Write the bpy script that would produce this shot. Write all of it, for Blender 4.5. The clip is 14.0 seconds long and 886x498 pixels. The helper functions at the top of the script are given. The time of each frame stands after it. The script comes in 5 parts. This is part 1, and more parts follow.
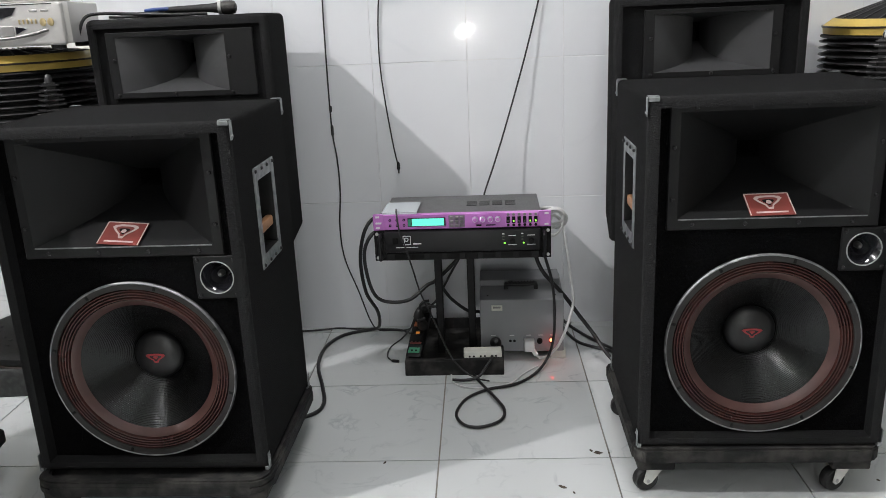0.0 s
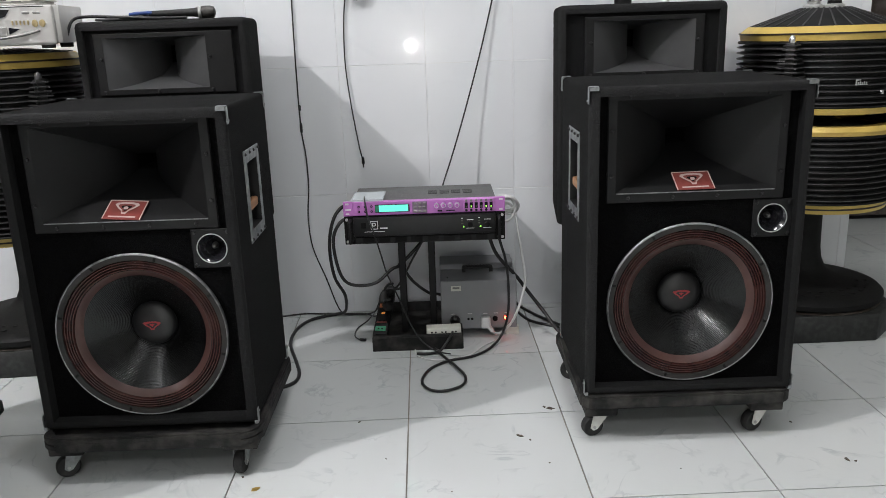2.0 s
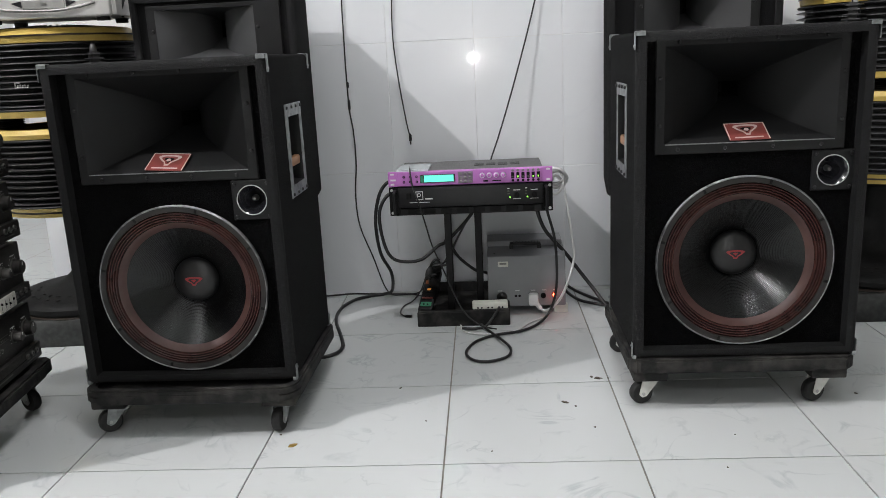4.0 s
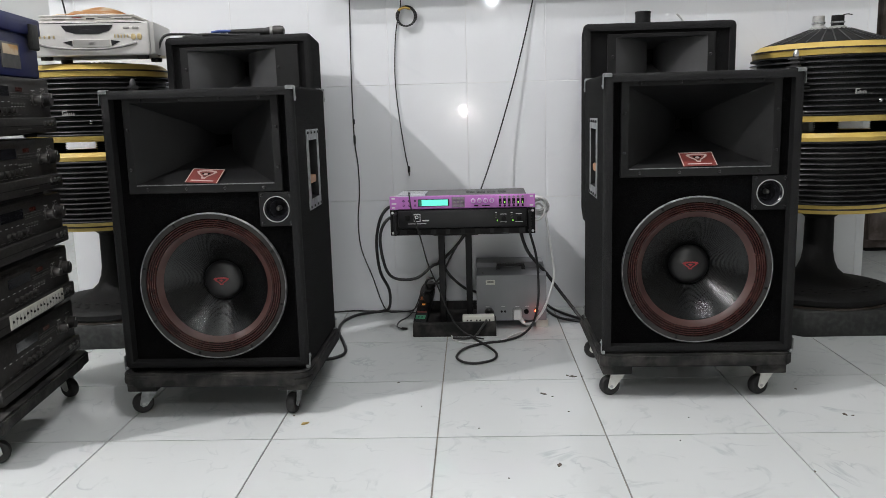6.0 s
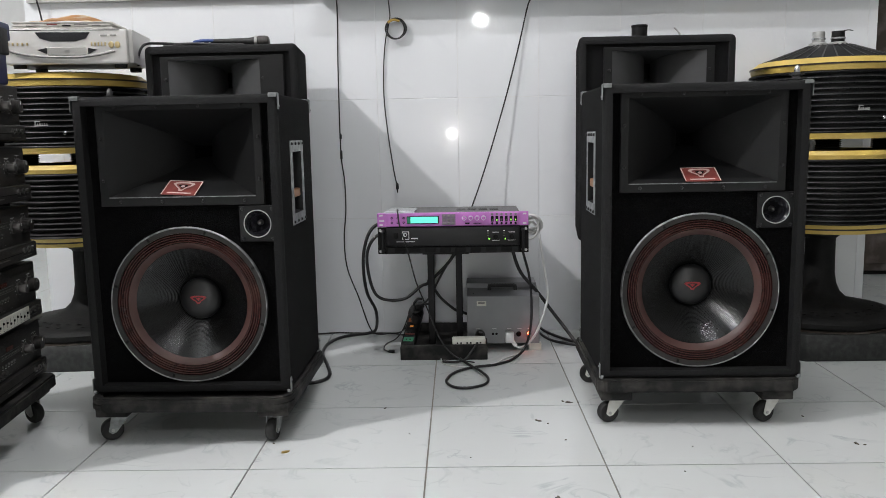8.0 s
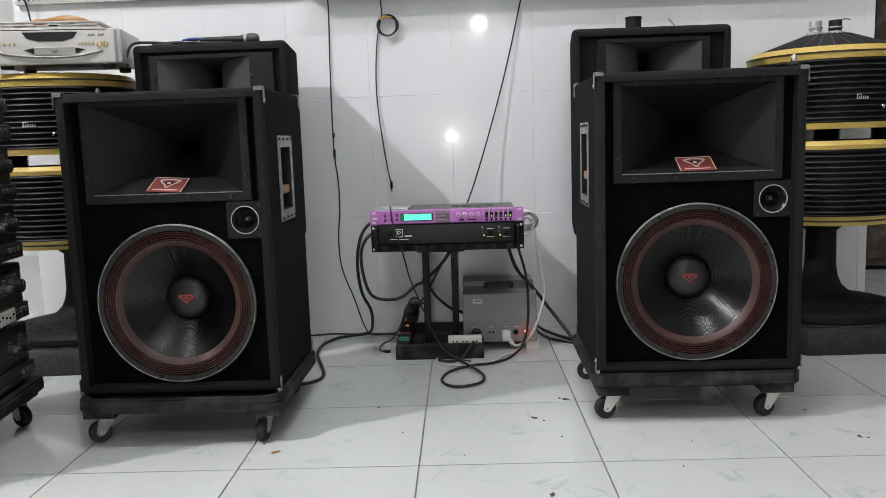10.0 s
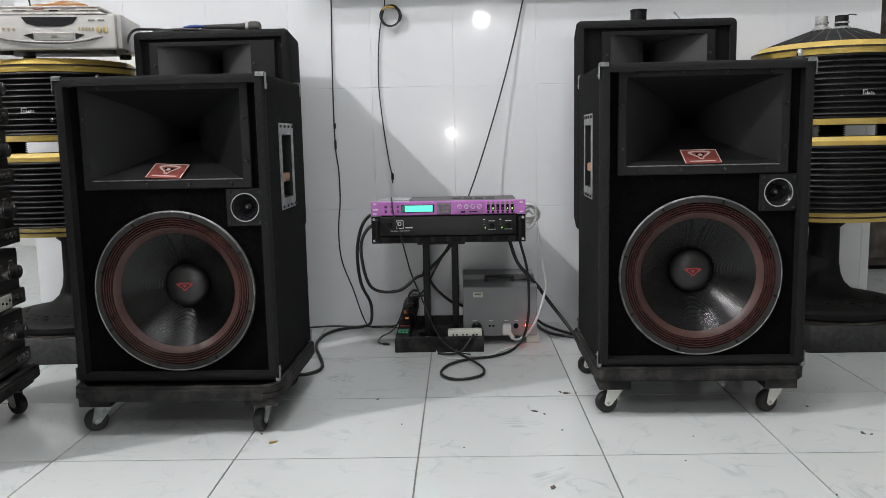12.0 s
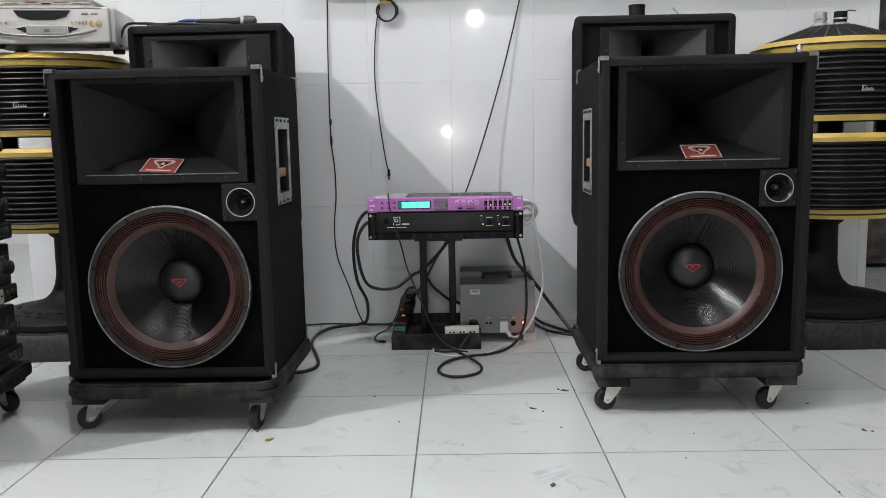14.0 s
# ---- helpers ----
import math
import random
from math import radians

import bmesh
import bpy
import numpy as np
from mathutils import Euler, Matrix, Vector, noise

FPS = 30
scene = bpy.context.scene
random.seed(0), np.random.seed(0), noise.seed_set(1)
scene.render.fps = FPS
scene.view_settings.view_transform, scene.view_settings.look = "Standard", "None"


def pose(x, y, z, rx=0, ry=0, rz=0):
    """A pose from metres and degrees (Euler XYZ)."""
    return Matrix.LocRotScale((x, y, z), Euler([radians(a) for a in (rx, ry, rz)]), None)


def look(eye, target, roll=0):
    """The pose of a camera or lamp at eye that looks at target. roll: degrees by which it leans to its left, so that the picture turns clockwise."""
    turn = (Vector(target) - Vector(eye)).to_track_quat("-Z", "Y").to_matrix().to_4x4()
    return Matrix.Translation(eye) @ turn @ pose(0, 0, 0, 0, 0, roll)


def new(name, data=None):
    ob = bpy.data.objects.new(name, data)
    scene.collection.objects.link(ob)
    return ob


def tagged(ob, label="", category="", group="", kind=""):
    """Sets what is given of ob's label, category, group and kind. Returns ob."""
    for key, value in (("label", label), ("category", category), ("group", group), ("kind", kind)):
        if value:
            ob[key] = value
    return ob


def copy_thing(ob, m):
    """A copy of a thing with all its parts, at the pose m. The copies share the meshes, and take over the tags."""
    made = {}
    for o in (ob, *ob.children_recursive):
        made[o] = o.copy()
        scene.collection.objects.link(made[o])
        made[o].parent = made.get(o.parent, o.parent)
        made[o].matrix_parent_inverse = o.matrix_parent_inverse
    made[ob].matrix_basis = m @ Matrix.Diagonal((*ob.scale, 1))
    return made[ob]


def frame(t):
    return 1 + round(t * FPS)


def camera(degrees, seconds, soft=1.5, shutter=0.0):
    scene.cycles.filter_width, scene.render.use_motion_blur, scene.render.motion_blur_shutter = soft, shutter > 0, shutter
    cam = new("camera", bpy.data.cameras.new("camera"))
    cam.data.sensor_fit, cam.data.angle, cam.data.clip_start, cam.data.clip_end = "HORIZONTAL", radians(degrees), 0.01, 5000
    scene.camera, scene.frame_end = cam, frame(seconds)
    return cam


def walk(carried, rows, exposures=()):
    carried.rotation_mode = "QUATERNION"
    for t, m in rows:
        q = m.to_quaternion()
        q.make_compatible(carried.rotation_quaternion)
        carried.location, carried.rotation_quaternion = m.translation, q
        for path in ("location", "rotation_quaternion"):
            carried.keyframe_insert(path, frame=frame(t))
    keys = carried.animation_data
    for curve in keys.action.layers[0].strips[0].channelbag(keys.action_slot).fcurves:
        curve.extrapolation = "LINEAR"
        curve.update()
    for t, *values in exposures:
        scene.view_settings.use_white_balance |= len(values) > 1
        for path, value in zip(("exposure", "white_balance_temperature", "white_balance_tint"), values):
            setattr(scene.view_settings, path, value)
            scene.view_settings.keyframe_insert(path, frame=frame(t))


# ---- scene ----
cam = camera(58.2, 14.0, 0.4)
PATH = [
    (0, (0.119, -1.651, 1.011), (0.017, 0.263, 0.44), -2.5),
    (0.5, (0.1, -1.702, 0.974), (0.038, 0.215, 0.407), -2.6),
    (1, (0.088, -1.773, 0.97), (0.072, 0.146, 0.406), -2.4),
    (1.5, (0.078, -1.839, 0.982), (0.089, 0.083, 0.432), -2.1),
    (2, (0.07, -1.886, 0.98), (0.106, 0.04, 0.444), -2.0),
    (2.5, (0.072, -1.872, 0.96), (0.117, 0.054, 0.424), -1.9),
    (3, (0.097, -1.783, 0.912), (0.017, 0.141, 0.374), -3.0),
    (3.2, (0.105, -1.771, 0.886), (-0.002, 0.152, 0.347), -3.1),
    (5.3, (0.1, -2.17, 0.781), (0.008, -0.201, 0.441), -2.1),
    (5.5, (0.095, -2.181, 0.774), (0.014, -0.211, 0.433), -1.9),
    (6, (0.095, -2.192, 0.768), (0.019, -0.223, 0.425), -1.6),
    (6.5, (0.099, -2.183, 0.763), (0.027, -0.212, 0.434), -1.6),
    (7, (0.092, -2.173, 0.757), (0.029, -0.197, 0.455), -1.4),
    (7.5, (0.079, -2.143, 0.746), (0.036, -0.165, 0.45), -1.3),
    (8, (0.081, -2.09, 0.736), (0.04, -0.111, 0.451), -1.1),
    (10.5, (0.117, -2.056, 0.692), (0.065, -0.075, 0.424), -2.0),
    (11, (0.12, -2.052, 0.684), (0.066, -0.072, 0.401), -1.5),
    (11.5, (0.117, -2.048, 0.681), (0.068, -0.068, 0.402), -1.3),
    (12, (0.102, -2.042, 0.681), (0.055, -0.061, 0.407), -1.2),
    (12.5, (0.082, -2.03, 0.671), (0.036, -0.049, 0.401), -1.0),
    (13, (0.081, -2.023, 0.664), (0.037, -0.043, 0.389), -0.8),
    (13.5, (0.088, -2.022, 0.67), (0.048, -0.042, 0.391), -0.9),
    (14, (0.092, -2.024, 0.669), (0.06, -0.043, 0.394), -1.1),
]
walk(cam, [(t, look(eye, target, roll)) for t, eye, target, roll in PATH])

# ---------- world and lamps ----------
world = bpy.data.worlds.new("world")
scene.world = world
world.use_nodes = True
world.node_tree.nodes["Background"].inputs[0].default_value = (0.75, 0.85, 1.0, 1)
world.node_tree.nodes["Background"].inputs[1].default_value = 0.02
scene.view_settings.exposure = 0.0

WALL_Y, LEFT_X, END_X, RIGHT_X, BACK_Y, FAR_Y, CEIL = 0.84, -1.47, 1.575, 3.2, -7.0, 3.4, 4.32
WEST_X = -4.0


def lamp(name, kind, m, watts, colour, size=0.1, size_y=None):
    data = bpy.data.lights.new(name, kind)
    data.energy, data.color = watts, colour
    if kind == "AREA":
        data.shape = "RECTANGLE" if size_y else "DISK"
        data.size = size
        if size_y:
            data.size_y = size_y
    else:
        data.shadow_soft_size = size
    ob = new(name, data)
    ob.matrix_world = m
    return ob


KEY = (-3.17, -1.70, 4.03)
lamp("pendant_light", "POINT", pose(*KEY), 445, (0.985, 0.967, 0.985), 0.042)
# Two unseen ceiling lights, added as fill for wall, tops and floor.
lamp("tube_light_front", "AREA", pose(0.35, -0.85, CEIL - 0.09), 52, (0.985, 0.967, 0.985), 1.2, 0.12)
lamp("tube_light_back", "AREA", pose(0.3, -5.6, CEIL - 0.09), 40, (0.985, 0.967, 0.985), 1.2, 0.12)
# Fixed stand-in for a lamp carried with the camera; also fills from the front.
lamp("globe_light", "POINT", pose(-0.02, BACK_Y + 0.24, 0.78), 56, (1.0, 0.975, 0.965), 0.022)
# Unseen fill added for the space behind; no fixture stands there.
lamp("back_room_light", "AREA", pose(2.4, 2.4, CEIL - 0.09), 10, (0.95, 0.97, 1.0), 0.5, 0.5)


# ---------- materials ----------
def mat(name, colour, rough=0.5, metal=0.0, second=None, scale=20.0, mix=(0.35, 0.65), bump=0.0, bump_scale=200.0,
        rough2=None, emit=None, strength=0.0, coat=0.0, detail=4.0, vary=0.0, spec=0.5, bump_detail=3.0):
    m = bpy.data.materials.new(name)
    m.use_nodes = True
    nt = m.node_tree
    b = nt.nodes["Principled BSDF"]
    b.inputs["Base Color"].default_value = (*colour, 1)
    b.inputs["Roughness"].default_value = rough
    b.inputs["Metallic"].default_value = metal
    b.inputs["Specular IOR Level"].default_value = spec
    b.inputs["Coat Weight"].default_value = coat
    b.inputs["Coat Roughness"].default_value = 0.08
    co = nt.nodes.new("ShaderNodeTexCoord")
    last = None
    if second:
        n = nt.nodes.new("ShaderNodeTexNoise")
        n.inputs["Scale"].default_value, n.inputs["Detail"].default_value = scale, detail
        nt.links.new(co.outputs["Object"], n.inputs["Vector"])
        r = nt.nodes.new("ShaderNodeValToRGB")
        r.color_ramp.elements[0].position, r.color_ramp.elements[1].position = mix
        r.color_ramp.elements[0].color, r.color_ramp.elements[1].color = (*colour, 1), (*second, 1)
        nt.links.new(n.outputs["Fac"], r.inputs[0])
        last = r.outputs[0]
        if rough2 is not None:
            q = nt.nodes.new("ShaderNodeMapRange")
            q.inputs[3].default_value, q.inputs[4].default_value = rough, rough2
            nt.links.new(n.outputs["Fac"], q.inputs[0])
            nt.links.new(q.outputs[0], b.inputs["Roughness"])
    if vary:
        info = nt.nodes.new("ShaderNodeObjectInfo")
        q = nt.nodes.new("ShaderNodeMapRange")
        q.inputs[3].default_value, q.inputs[4].default_value = 1 - vary, 1.0
        nt.links.new(info.outputs["Random"], q.inputs[0])
        h = nt.nodes.new("ShaderNodeHueSaturation")
        h.inputs["Color"].default_value = (*colour, 1)
        nt.links.new(q.outputs[0], h.inputs["Value"])
        if last:
            nt.links.new(last, h.inputs["Color"])
        last = h.outputs[0]
    if last:
        nt.links.new(last, b.inputs["Base Color"])
    if bump:
        n = nt.nodes.new("ShaderNodeTexNoise")
        n.inputs["Scale"].default_value, n.inputs["Detail"].default_value = bump_scale, bump_detail
        nt.links.new(co.outputs["Object"], n.inputs["Vector"])
        u = nt.nodes.new("ShaderNodeBump")
        u.inputs["Strength"].default_value, u.inputs["Distance"].default_value = bump, 0.002
        nt.links.new(n.outputs["Fac"], u.inputs["Height"])
        nt.links.new(u.outputs[0], b.inputs["Normal"])
    if emit:
        b.inputs["Emission Color"].default_value = (*emit, 1)
        b.inputs["Emission Strength"].default_value = strength
    return m


def veined(name, colour, vein, rough, vary, scale, strength, bump=0.0):
    """Glazed white tile with faint drifting grey veins and smudges; shifted from tile to tile."""
    m = mat(name, colour, rough)
    nt = m.node_tree
    b = nt.nodes["Principled BSDF"]
    co, info = nt.nodes.new("ShaderNodeTexCoord"), nt.nodes.new("ShaderNodeObjectInfo")
    add = nt.nodes.new("ShaderNodeVectorMath")
    add.operation = "MULTIPLY_ADD"
    add.inputs[1].default_value = (1, 1, 1)
    mul = nt.nodes.new("ShaderNodeMath")
    mul.operation, mul.inputs[1].default_value = "MULTIPLY", 37.0
    nt.links.new(info.outputs["Random"], mul.inputs[0])
    nt.links.new(co.outputs["Object"], add.inputs[0])
    nt.links.new(mul.outputs[0], add.inputs[2])
    warp = nt.nodes.new("ShaderNodeTexNoise")
    warp.inputs["Scale"].default_value, warp.inputs["Detail"].default_value = scale, 6
    warp.inputs["Distortion"].default_value = 1.2
    nt.links.new(add.outputs[0], warp.inputs["Vector"])
    thin = nt.nodes.new("ShaderNodeValToRGB")
    e = thin.color_ramp.elements
    e[0].position, e[0].color = 0.47, (0, 0, 0, 1)
    e[1].position, e[1].color = 0.50, (1, 1, 1, 1)
    e.new(0.53).color = (0, 0, 0, 1)
    nt.links.new(warp.outputs["Fac"], thin.inputs[0])
    mask = nt.nodes.new("ShaderNodeTexNoise")
    mask.inputs["Scale"].default_value, mask.inputs["Detail"].default_value = scale * 1.7, 3
    nt.links.new(add.outputs[0], mask.inputs["Vector"])
    mr = nt.nodes.new("ShaderNodeMapRange")
    mr.inputs[1].default_value, mr.inputs[2].default_value, mr.inputs[4].default_value = 0.45, 0.7, strength
    nt.links.new(mask.outputs["Fac"], mr.inputs[0])
    pr = nt.nodes.new("ShaderNodeMath")
    pr.operation = "MULTIPLY"
    nt.links.new(thin.outputs[0], pr.inputs[0])
    nt.links.new(mr.outputs[0], pr.inputs[1])
    mx = nt.nodes.new("ShaderNodeMix")
    mx.data_type = "RGBA"
    mx.inputs["A"].default_value, mx.inputs["B"].default_value = (*colour, 1), (*vein, 1)
    nt.links.new(pr.outputs[0], mx.inputs["Factor"])
    q = nt.nodes.new("ShaderNodeMapRange")
    q.inputs[3].default_value, q.inputs[4].default_value = 1 - vary, 1.0
    nt.links.new(info.outputs["Random"], q.inputs[0])
    h = nt.nodes.new("ShaderNodeHueSaturation")
    nt.links.new(q.outputs[0], h.inputs["Value"])
    nt.links.new(mx.outputs["Result"], h.inputs["Color"])
    nt.links.new(h.outputs[0], b.inputs["Base Color"])
    # dull smears of dust on the glaze
    sm = nt.nodes.new("ShaderNodeMapRange")
    sm.inputs[1].default_value, sm.inputs[2].default_value = 0.35, 0.75
    sm.inputs[3].default_value, sm.inputs[4].default_value = rough, rough * 2.1
    nt.links.new(mask.outputs["Fac"], sm.inputs[0])
    nt.links.new(sm.outputs[0], b.inputs["Roughness"])
    if bump:
        n = nt.nodes.new("ShaderNodeTexNoise")
        n.inputs["Scale"].default_value, n.inputs["Detail"].default_value = 9, 1
        nt.links.new(add.outputs[0], n.inputs["Vector"])
        u = nt.nodes.new("ShaderNodeBump")
        u.inputs["Strength"].default_value, u.inputs["Distance"].default_value = bump, 0.004
        nt.links.new(n.outputs["Fac"], u.inputs["Height"])
        nt.links.new(u.outputs[0], b.inputs["Normal"])
    return m


FLOOR_TILE = veined("glazed_floor_tile", (0.59, 0.615, 0.61), (0.42, 0.45, 0.46), 0.055, 0.07, 6.5, 0.85, 0.015)
WALL_TILE = veined("glazed_wall_tile", (0.78, 0.80, 0.82), (0.66, 0.69, 0.72), 0.025, 0.02, 3.0, 0.25, 0.02)
GROUT_DARK = mat("dirty_grout", (0.16, 0.15, 0.13), 0.9, second=(0.28, 0.26, 0.22), scale=8)
GROUT_LIGHT = mat("pale_grout", (0.76, 0.77, 0.78), 0.5, second=(0.70, 0.71, 0.71), scale=12)
# For unseen walls, darkened in colour to cut bounced light and reflections.
LOW_BOUNCE_PLASTER = mat("dingy_grey_plaster", (0.26, 0.26, 0.25), 0.85, second=(0.32, 0.32, 0.30), scale=1.6, bump=0.15, bump_scale=60)
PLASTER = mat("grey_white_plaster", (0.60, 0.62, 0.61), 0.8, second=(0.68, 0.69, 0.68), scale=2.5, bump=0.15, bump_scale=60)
CEILING = mat("ceiling_paint", (0.75, 0.76, 0.76), 0.9, second=(0.7, 0.71, 0.71), scale=2)
# Three carpet tones: darkest on the baffle, mid on the shell, palest on rims.
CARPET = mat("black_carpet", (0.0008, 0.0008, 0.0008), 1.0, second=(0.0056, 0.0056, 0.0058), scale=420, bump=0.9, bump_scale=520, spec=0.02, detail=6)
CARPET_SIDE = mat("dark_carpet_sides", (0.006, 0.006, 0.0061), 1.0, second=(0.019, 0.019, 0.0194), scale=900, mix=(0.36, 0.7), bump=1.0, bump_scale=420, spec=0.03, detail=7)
CARPET_RIM = mat("rubbed_black_carpet", (0.011, 0.011, 0.0112), 1.0, second=(0.031, 0.031, 0.0316), scale=850, mix=(0.36, 0.7), bump=1.0, bump_scale=420, spec=0.08, detail=7)
for cloth, sheen in ((CARPET, 0.0), (CARPET_SIDE, 0.015), (CARPET_RIM, 0.04)):
    bs = cloth.node_tree.nodes["Principled BSDF"]
    bs.inputs["Sheen Weight"].default_value = sheen
    bs.inputs["Sheen Roughness"].default_value = 0.35
HORN = mat("satin_black_horn", (0.0042, 0.0043, 0.0045), 0.40, second=(0.0068, 0.0069, 0.0072), scale=7, bump=0.12, bump_scale=500, rough2=0.54, spec=0.3)
# Light on the rear cheeks is put into this paler horn colour.
REAR_HORN = mat("worn_satin_horn", (0.042, 0.0424, 0.0435), 0.42, second=(0.058, 0.0585, 0.060), scale=8, bump=0.12, bump_scale=500, rough2=0.56, spec=0.35)
FLANGE = mat("black_horn_flange", (0.004, 0.004, 0.0041), 0.5, second=(0.0065, 0.0065, 0.0067), scale=9, bump=0.2, bump_scale=500, rough2=0.62, spec=0.3)
PLASTIC = mat("black_plastic", (0.003, 0.003, 0.0033), 0.5, second=(0.006, 0.006, 0.0065), scale=40, bump=0.2, bump_scale=500, spec=0.3)
DOLLY = mat("scuffed_black_plastic", (0.009, 0.009, 0.0092), 0.6, second=(0.066, 0.062, 0.057), scale=22, mix=(0.45, 0.8), bump=0.4, bump_scale=240, rough2=0.8, spec=0.25)
RUBBER = mat("black_rubber", (0.012, 0.012, 0.012), 0.6, second=(0.03, 0.029, 0.027), scale=60, mix=(0.5, 0.75))
RIM = mat("dark_enamel_rim", (0.012, 0.011, 0.0105), 0.40, 0.0, second=(0.026, 0.0235, 0.022), scale=18, rough2=0.6, spec=0.3)
EDGE = mat("bare_metal_edge", (0.32, 0.32, 0.32), 0.42, 0.7, second=(0.14, 0.14, 0.145), scale=50)
SURROUND = mat("red_brown_surround", (0.040, 0.0150, 0.0125), 0.34, second=(0.062, 0.025, 0.021), scale=14, rough2=0.6, bump=0.15, bump_scale=300)
SURROUND_DARK = mat("wine_red_surround_roll", (0.030, 0.0085, 0.0075), 0.16, second=(0.050, 0.016, 0.013), scale=20, rough2=0.26)
CHROME = mat("chrome", (0.75, 0.76, 0.78), 0.12, 1.0)
STEEL = mat("galvanised_steel", (0.55, 0.55, 0.54), 0.38, 0.6, second=(0.42, 0.42, 0.41), scale=60, rough2=0.5)
GALV_WHITE = mat("white_zinc_fork", (0.74, 0.74, 0.70), 0.45, 0.15, second=(0.58, 0.57, 0.53), scale=40)
HANDLE_FRAME = mat("nickel_handle_frame", (0.36, 0.38, 0.38), 0.36, 0.75, second=(0.20, 0.21, 0.21), scale=45, rough2=0.5)
WOODGRIP = mat("orange_wood_grip", (0.34, 0.16, 0.075), 0.4, second=(0.42, 0.22, 0.11), scale=30)
SCREW = mat("screw_head", (0.035, 0.035, 0.036), 0.4, 0.7)
RED_CARD = mat("red_card", (0.22, 0.048, 0.040), 0.3, second=(0.17, 0.040, 0.033), scale=20)
CARD_WHITE = mat("card_white", (0.55, 0.46, 0.43), 0.4)
CARD_DARK = mat("flat_black", (0.006, 0.006, 0.006), 0.7, spec=0.15)
EMBLEM = mat("red_emblem", (0.32, 0.025, 0.03), 0.4)
YELLOW = mat("yellow_lacquer", (0.60, 0.43, 0.105), 0.36, second=(0.48, 0.34, 0.08), scale=9, rough2=0.5)
BAND_DARK = mat("varnish_dark_line", (0.02, 0.012, 0.008), 0.4)
# Shade in the grooves between the fins is put into this deeper black.
DRUM = mat("black_drum_lacquer", (0.0015, 0.0015, 0.0016), 0.45, second=(0.006, 0.006, 0.0063), scale=12, rough2=0.6, spec=0.25)
# Paler than the drum body, for light caught along the fin edges.
FIN = mat("black_fin", (0.022, 0.022, 0.0225), 0.22, second=(0.042, 0.042, 0.043), scale=30, rough2=0.45)
IRON = mat("cast_black_iron", (0.003, 0.003, 0.003), 0.6, second=(0.007, 0.007, 0.0068), scale=24, bump=0.5, bump_scale=140, rough2=0.7, spec=0.22)
PLINTH = mat("dark_stone_plinth", (0.012, 0.013, 0.0125), 0.6, second=(0.036, 0.038, 0.036), scale=55, mix=(0.4, 0.75), bump=0.4, bump_scale=120)
PURPLE = mat("purple_anodised", (0.40, 0.135, 0.42), 0.34, 0.15, second=(0.45, 0.16, 0.47), scale=6, rough2=0.38)
GREY_LID = mat("dark_grey_sheet", (0.085, 0.085, 0.085), 0.5, 0.2, second=(0.11, 0.11, 0.11), scale=30, bump=0.2, bump_scale=700)
AMP_FACE = mat("black_brushed_face", (0.006, 0.006, 0.0065), 0.40, 0.0, second=(0.010, 0.010, 0.0105), scale=18, rough2=0.5, spec=0.35)
LCD = mat("lcd", (0.05, 0.3, 0.28), 0.2, emit=(0.13, 0.80, 0.58), strength=1.0)
LCD_BEZEL = mat("grey_violet_keypad", (0.20, 0.14, 0.21), 0.45, second=(0.16, 0.12, 0.17), scale=30)
LCD_DARK = mat("lcd_edge", (0.01, 0.05, 0.04), 0.2, emit=(0.02, 0.25, 0.12), strength=0.4)
LED_GREEN = mat("green_led", (0.1, 0.5, 0.05), 0.3, emit=(0.35, 1.0, 0.08), strength=1.6)
LED_RED = mat("red_led", (0.6, 0.05, 0.03), 0.3, emit=(1.0, 0.035, 0.015), strength=30.0)
LED_AMBER = mat("amber_switch_lamp", (0.5, 0.2, 0.05), 0.3, emit=(1.0, 0.35, 0.05), strength=0.3)
LED_OFF = mat("unlit_led_window", (0.06, 0.07, 0.05), 0.3)
KNOB_SILVER = mat("silver_knob", (0.62, 0.55, 0.66), 0.3, 0.7)
PRINT = mat("white_print", (0.62, 0.62, 0.62), 0.6)
GREYBOX = mat("grey_enamel", (0.25, 0.255, 0.265), 0.42, second=(0.215, 0.22, 0.23), scale=6, bump=0.04, bump_scale=600, rough2=0.5)
CREAM = mat("yellowed_white_plastic", (0.66, 0.66, 0.60), 0.4, second=(0.58, 0.57, 0.50), scale=25)
WHITE_PLASTIC = mat("white_plastic", (0.75, 0.75, 0.75), 0.35)
CABLE = mat("black_cable", (0.010, 0.010, 0.011), 0.42, second=(0.02, 0.02, 0.02), scale=40)
CABLE_WHITE = mat("white_cable", (0.70, 0.70, 0.70), 0.4, second=(0.6, 0.6, 0.59), scale=30)
CABLE_BLUE = mat("blue_cable", (0.03, 0.07, 0.25), 0.4)
SILVER = mat("silver_grey_case", (0.60, 0.59, 0.57), 0.36, 0.25, second=(0.54, 0.53, 0.51), scale=8, rough2=0.45)
SILVER_BRIGHT = mat("bright_silver_trim", (0.58, 0.57, 0.54), 0.25, 0.6)
SMOKED = mat("smoked_window", (0.012, 0.012, 0.015), 0.08, coat=0.5)
GOLD = mat("pale_gold_button", (0.60, 0.48, 0.26), 0.3, 0.7)
PAPER = mat("printed_newsprint", (0.70, 0.68, 0.64), 0.8, second=(0.52, 0.50, 0.47), scale=45, detail=5)
PAPER_ORANGE = mat("orange_print", (0.60, 0.30, 0.10), 0.6, second=(0.70, 0.56, 0.38), scale=11, mix=(0.48, 0.56))
